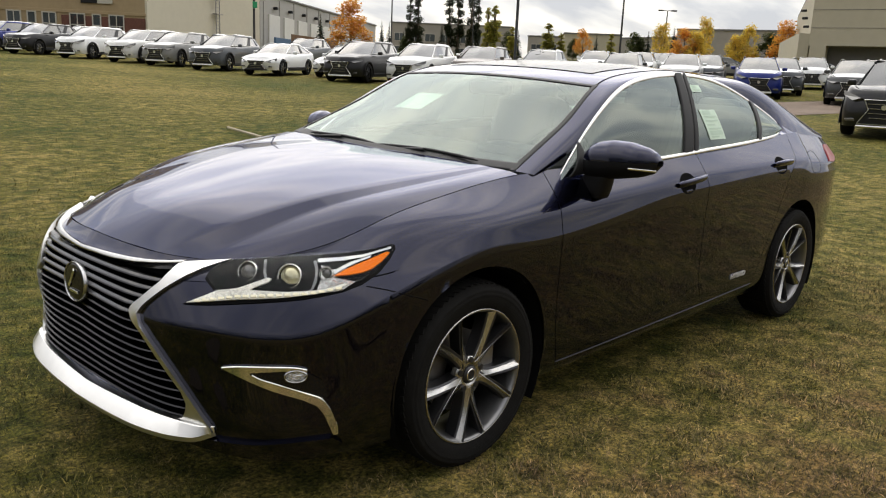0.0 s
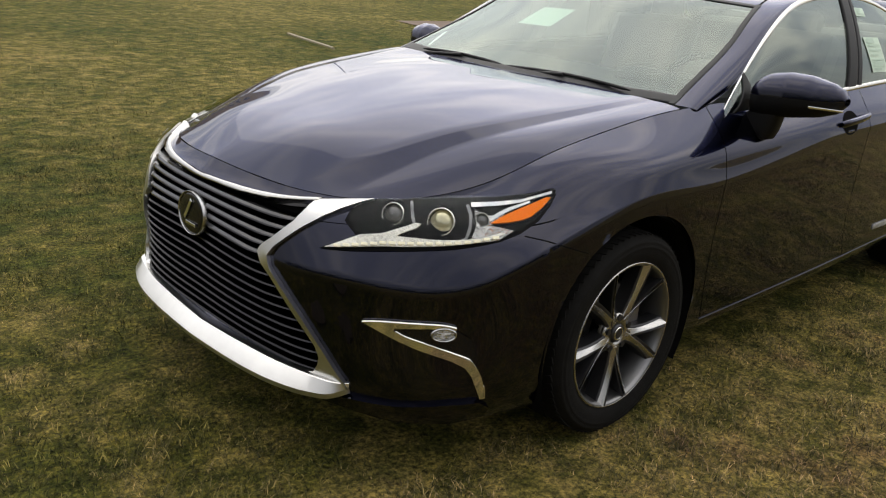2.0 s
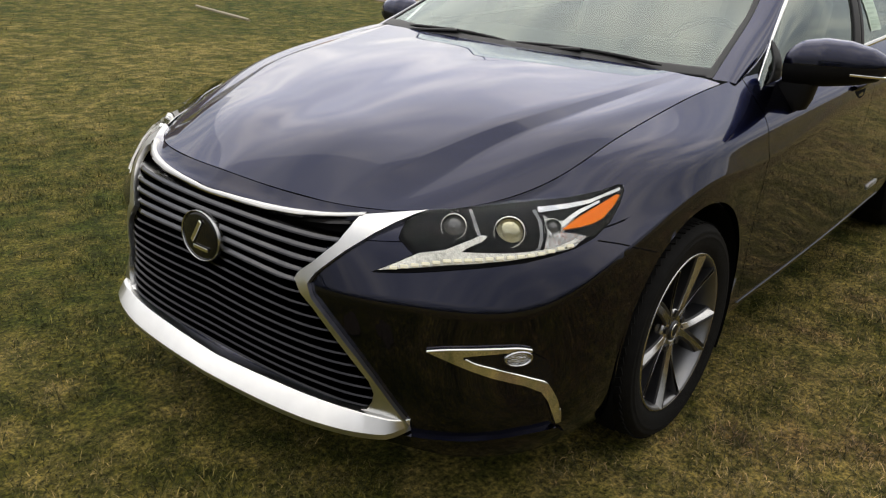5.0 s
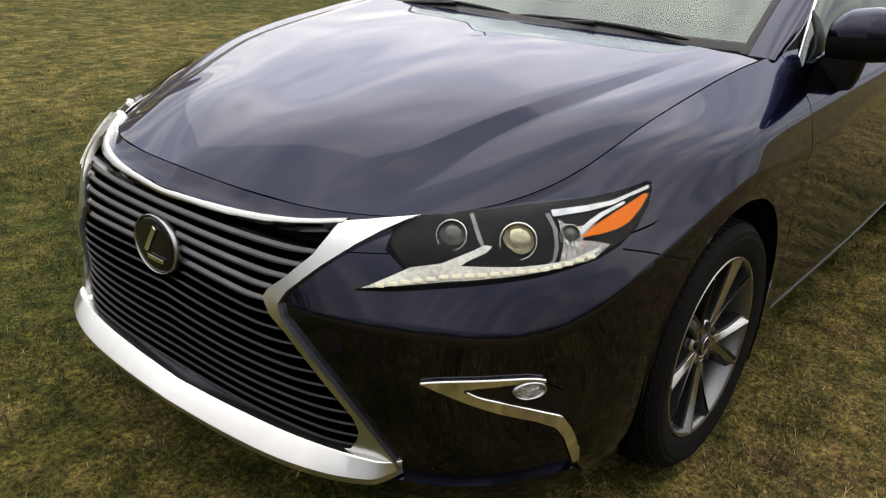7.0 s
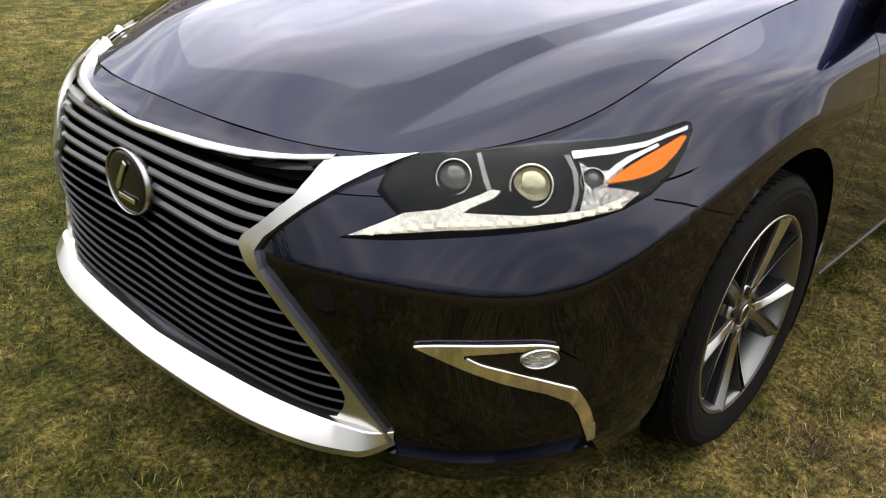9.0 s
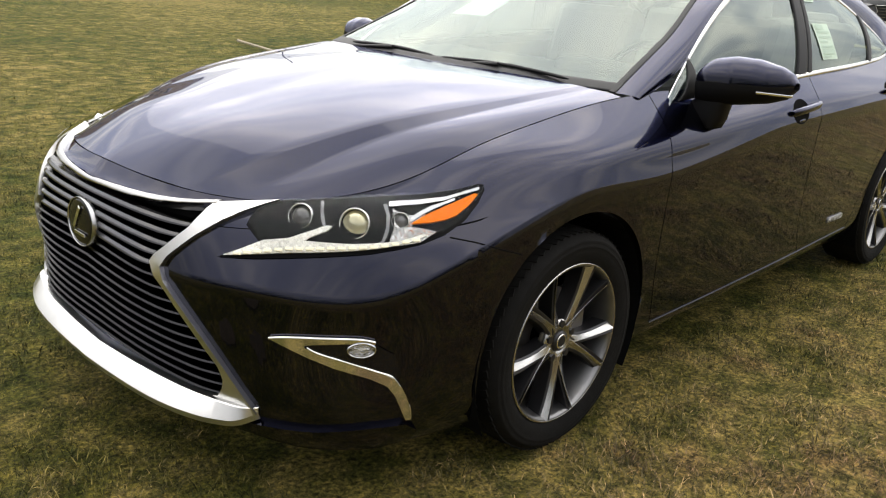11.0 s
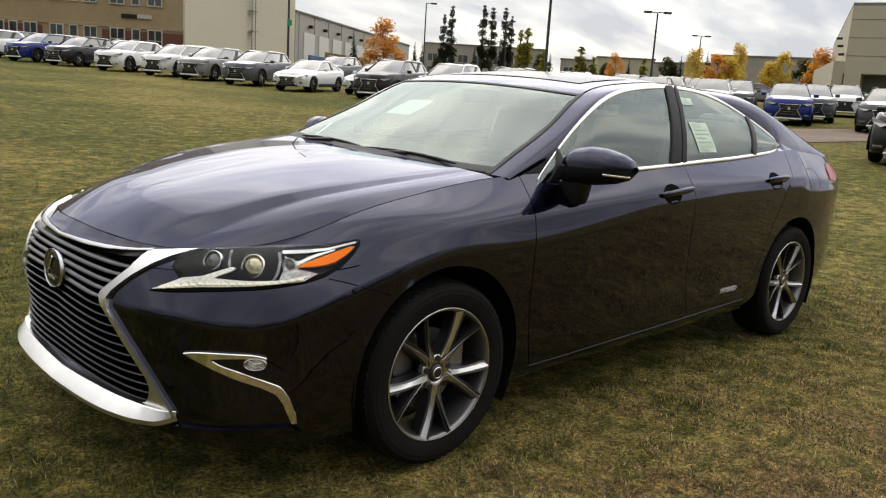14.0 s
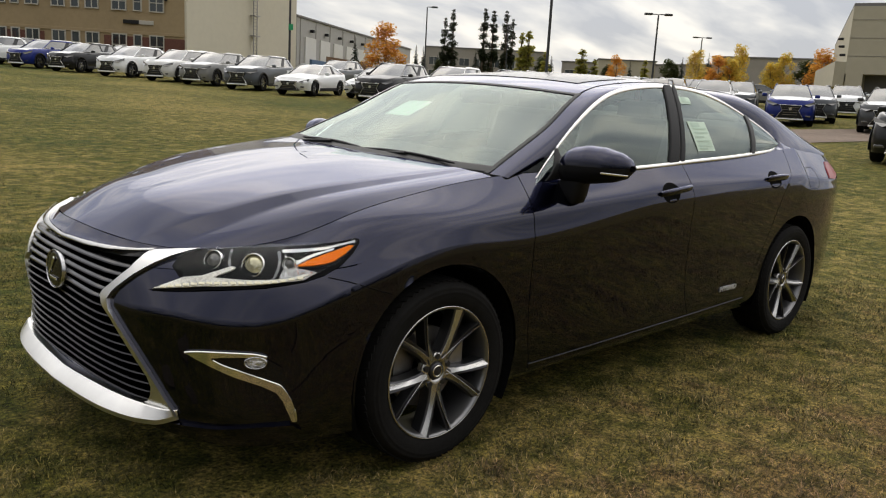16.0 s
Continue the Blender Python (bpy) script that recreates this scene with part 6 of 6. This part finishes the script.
def tree(kind_, height, seed, leaf_mat, label):
    rng = np.random.default_rng(seed)
    tr = thing("tree", label, "tree")
    bm = bmesh.new()
    tube(bm, .035 * height * .5 + .04, (0, 0, -.1), (rng.normal(0, .03), rng.normal(0, .03), height * (.97 if kind_ in "cp" else .75)), 8, .02)
    part("trunk", bm, BARK, tr)
    cs, rs = [], []
    if kind_ == "c":
        v, f = [], []
        for lv in range(int(height * 4.5)):
            t_ = lv / (height * 4.5)
            z, rad = height * (.08 + .92 * t_), height * .20 * (1 - t_) ** .9 + .05
            for q in range(int(9 + 10 * (1 - t_))):
                a = rng.uniform(0, 6.28)
                rr = rad * rng.uniform(.6, 1.15)
                tip = np.array([rr * math.cos(a), rr * math.sin(a), z - rr * .45 + rng.normal(0, .03)])
                base = np.array([0, 0, z])
                sd = np.array([-math.sin(a), math.cos(a), 0]) * rr * .22
                for s0, s1 in ((.05, .6), (.5, 1.0)):
                    p0, p1 = base + (tip - base) * s0, base + (tip - base) * s1
                    k = len(v)
                    v += [p0, (p0 + p1) / 2 + sd + [0, 0, -.05 * rr], p1, (p0 + p1) / 2 - sd + [0, 0, -.05 * rr]]
                    f.append((k, k + 1, k + 2, k + 3))
        child("crown", mesh_of("crown", v, f, leaf_mat, False), tr)
        return tr
    if kind_ == "p":
        for q in range(26):
            t_ = rng.uniform(.06, 1)
            z = height * t_
            wd = height * .075 * math.sin(math.pi * min(1, t_ * .82 + .14)) ** .7
            a = rng.uniform(0, 6.28)
            cs.append((wd * .5 * math.cos(a), wd * .5 * math.sin(a), z - .15))
            rs.append(wd * .75 + .06)
        n, size = 3000, .11
    else:
        for q in range(26):
            a, t_ = rng.uniform(0, 6.28), rng.uniform(0, 1)
            rr = height * .27 * (1 - .75 * (t_ - .25) ** 2) * rng.uniform(.3, 1) ** .5 * (1 if t_ < .75 else .6)
            cs.append((rr * math.cos(a), rr * math.sin(a), height * (.24 + .68 * t_)))
            rs.append(height * rng.uniform(.08, .17))
        n, size = 3000, .12
    for q in range(9):
        i = rng.integers(len(cs))
        bm = bmesh.new()
        z0 = cs[i][2] * rng.uniform(.45, .75)
        tube(bm, .035, (0, 0, z0), cs[i], 5, .008)
        part("limb", bm, BARK, tr)
    v, f = leaves(rng, cs, rs, n, size)
    child("crown", mesh_of("crown", v, f, leaf_mat, False), tr)
    return tr


MODELS = dict(
    o=(tree("d", 5.5, 3, ORANGE, "autumn tree with bright orange leaves"), 5.5), y=(tree("d", 5.0, 5, GOLD, "autumn tree with golden yellow leaves"), 5.0),
    c=(tree("c", 5.5, 7, NEEDLE, "dark green pointed spruce tree"), 5.5), p=(tree("p", 8.0, 9, DARKLEAF, "tall narrow dark poplar tree"), 8.0),
    l=(tree("p", 6.5, 11, LIME, "narrow yellow-green poplar tree"), 6.5), g=(tree("d", 4.2, 13, BUSH, "low green bushy tree"), 4.2))
WOOD = (
    ("o", 53.1, 65.9, 6.9, 1.15), ("c", 45.8, 61.5, 4.2, 1.1), ("c", 73.4, 84.2, 6.0, 1), ("c", 76.2, 85.8, 5.9, 1), ("c", 77.7, 84.4, 4.4, 1.1), ("p", 77.2, 80.8, 9.7, 1), ("p", 76.4, 81.6, 7.0, .9), ("p", 80.3, 77.7, 8.3, 1), ("c", 79.6, 78.4, 6.0, 1), ("p", 81.2, 76.8, 8.1, 1), ("p", 80.3, 73.4, 8.0, 1), ("p", 80.9, 72.7, 7.1, .8),
    ("l", 78.8, 69.1, 6.7, 1.3), ("l", 79.3, 68.3, 6.8, 1.1), ("g", 80.3, 66.5, 3.6, 1), ("c", 75.3, 60.9, 5.0, 1), ("l", 73.6, 60.4, 4.0, 1.4), ("l", 89.5, 67.1, 5.0, 1.6), ("l", 90.5, 65.6, 3.7, 1.5), ("g", 90.6, 63.5, 3.6, .8), ("o", 89.9, 61.4, 4.7, .8), ("c", 89.3, 58.9, 5.1, .8), ("l", 90.3, 57.2, 3.8, 1.4),
    ("g", 79.4, 46.9, 4.4, 1), ("c", 79.9, 45.6, 5.4, 1), ("y", 85.0, 46.8, 6.0, .8), ("c", 81.3, 43.2, 6.2, 1), ("o", 77.8, 39.9, 4.6, 1), ("y", 77.9, 38.7, 4.7, 1), ("y", 80.2, 38.9, 6.4, .75), ("y", 78.1, 34.4, 4.2, 1.1), ("y", 78.4, 33.2, 5.4, .9), ("g", 79.4, 31.5, 4.6, 1), ("o", 77.0, 29.2, 5.4, .95), ("g", 82, 36, 3.6, 1),
    ("g", 84, 42.0, 3.4, 1.2), ("g", 88, 52, 3.0, 1.2), ("g", 76, 82, 3.0, 1.2),
)
used = set()
for i, (k, x, y, h, fat) in enumerate(WOOD):
    src, h0 = MODELS[k]
    s = h / h0 * (.86 if k in "oy" else 1)
    m = pose(x, y, ground_z(x, y) - .1, 0, 0, 47 * i) @ Matrix.Diagonal((s * fat, s * fat, s, 1))
    if k in used:
        copy_thing(src, m)
    else:
        src.matrix_basis = m
        used.add(k)

# far unseen trees and bushes behind the walk, added to darken the paint's reflections
rng = np.random.default_rng(21)
cs, rs = [], []
for k in range(150):
    a = radians(165 + 130 * k / 149) + rng.normal(0, .006)
    d, h = 58 + rng.normal(0, 2.5), 8.5 + 2.5 * math.sin(k * .31) + rng.uniform(-1.5, 2.0)
    for q in range(5):
        cs.append((d * math.cos(a) + rng.normal(0, .8), d * math.sin(a) + rng.normal(0, .8), 2.0 + h * (q + .4) / 5))
        rs.append(1.9 - .22 * q)
v, f = leaves(rng, cs, rs, 26000, .42)
tagged(new("far_wood", mesh_of("far_wood", v, f, BUSH, False)), "unseen row of dark green trees added to darken reflections", "trees", kind="stuff")
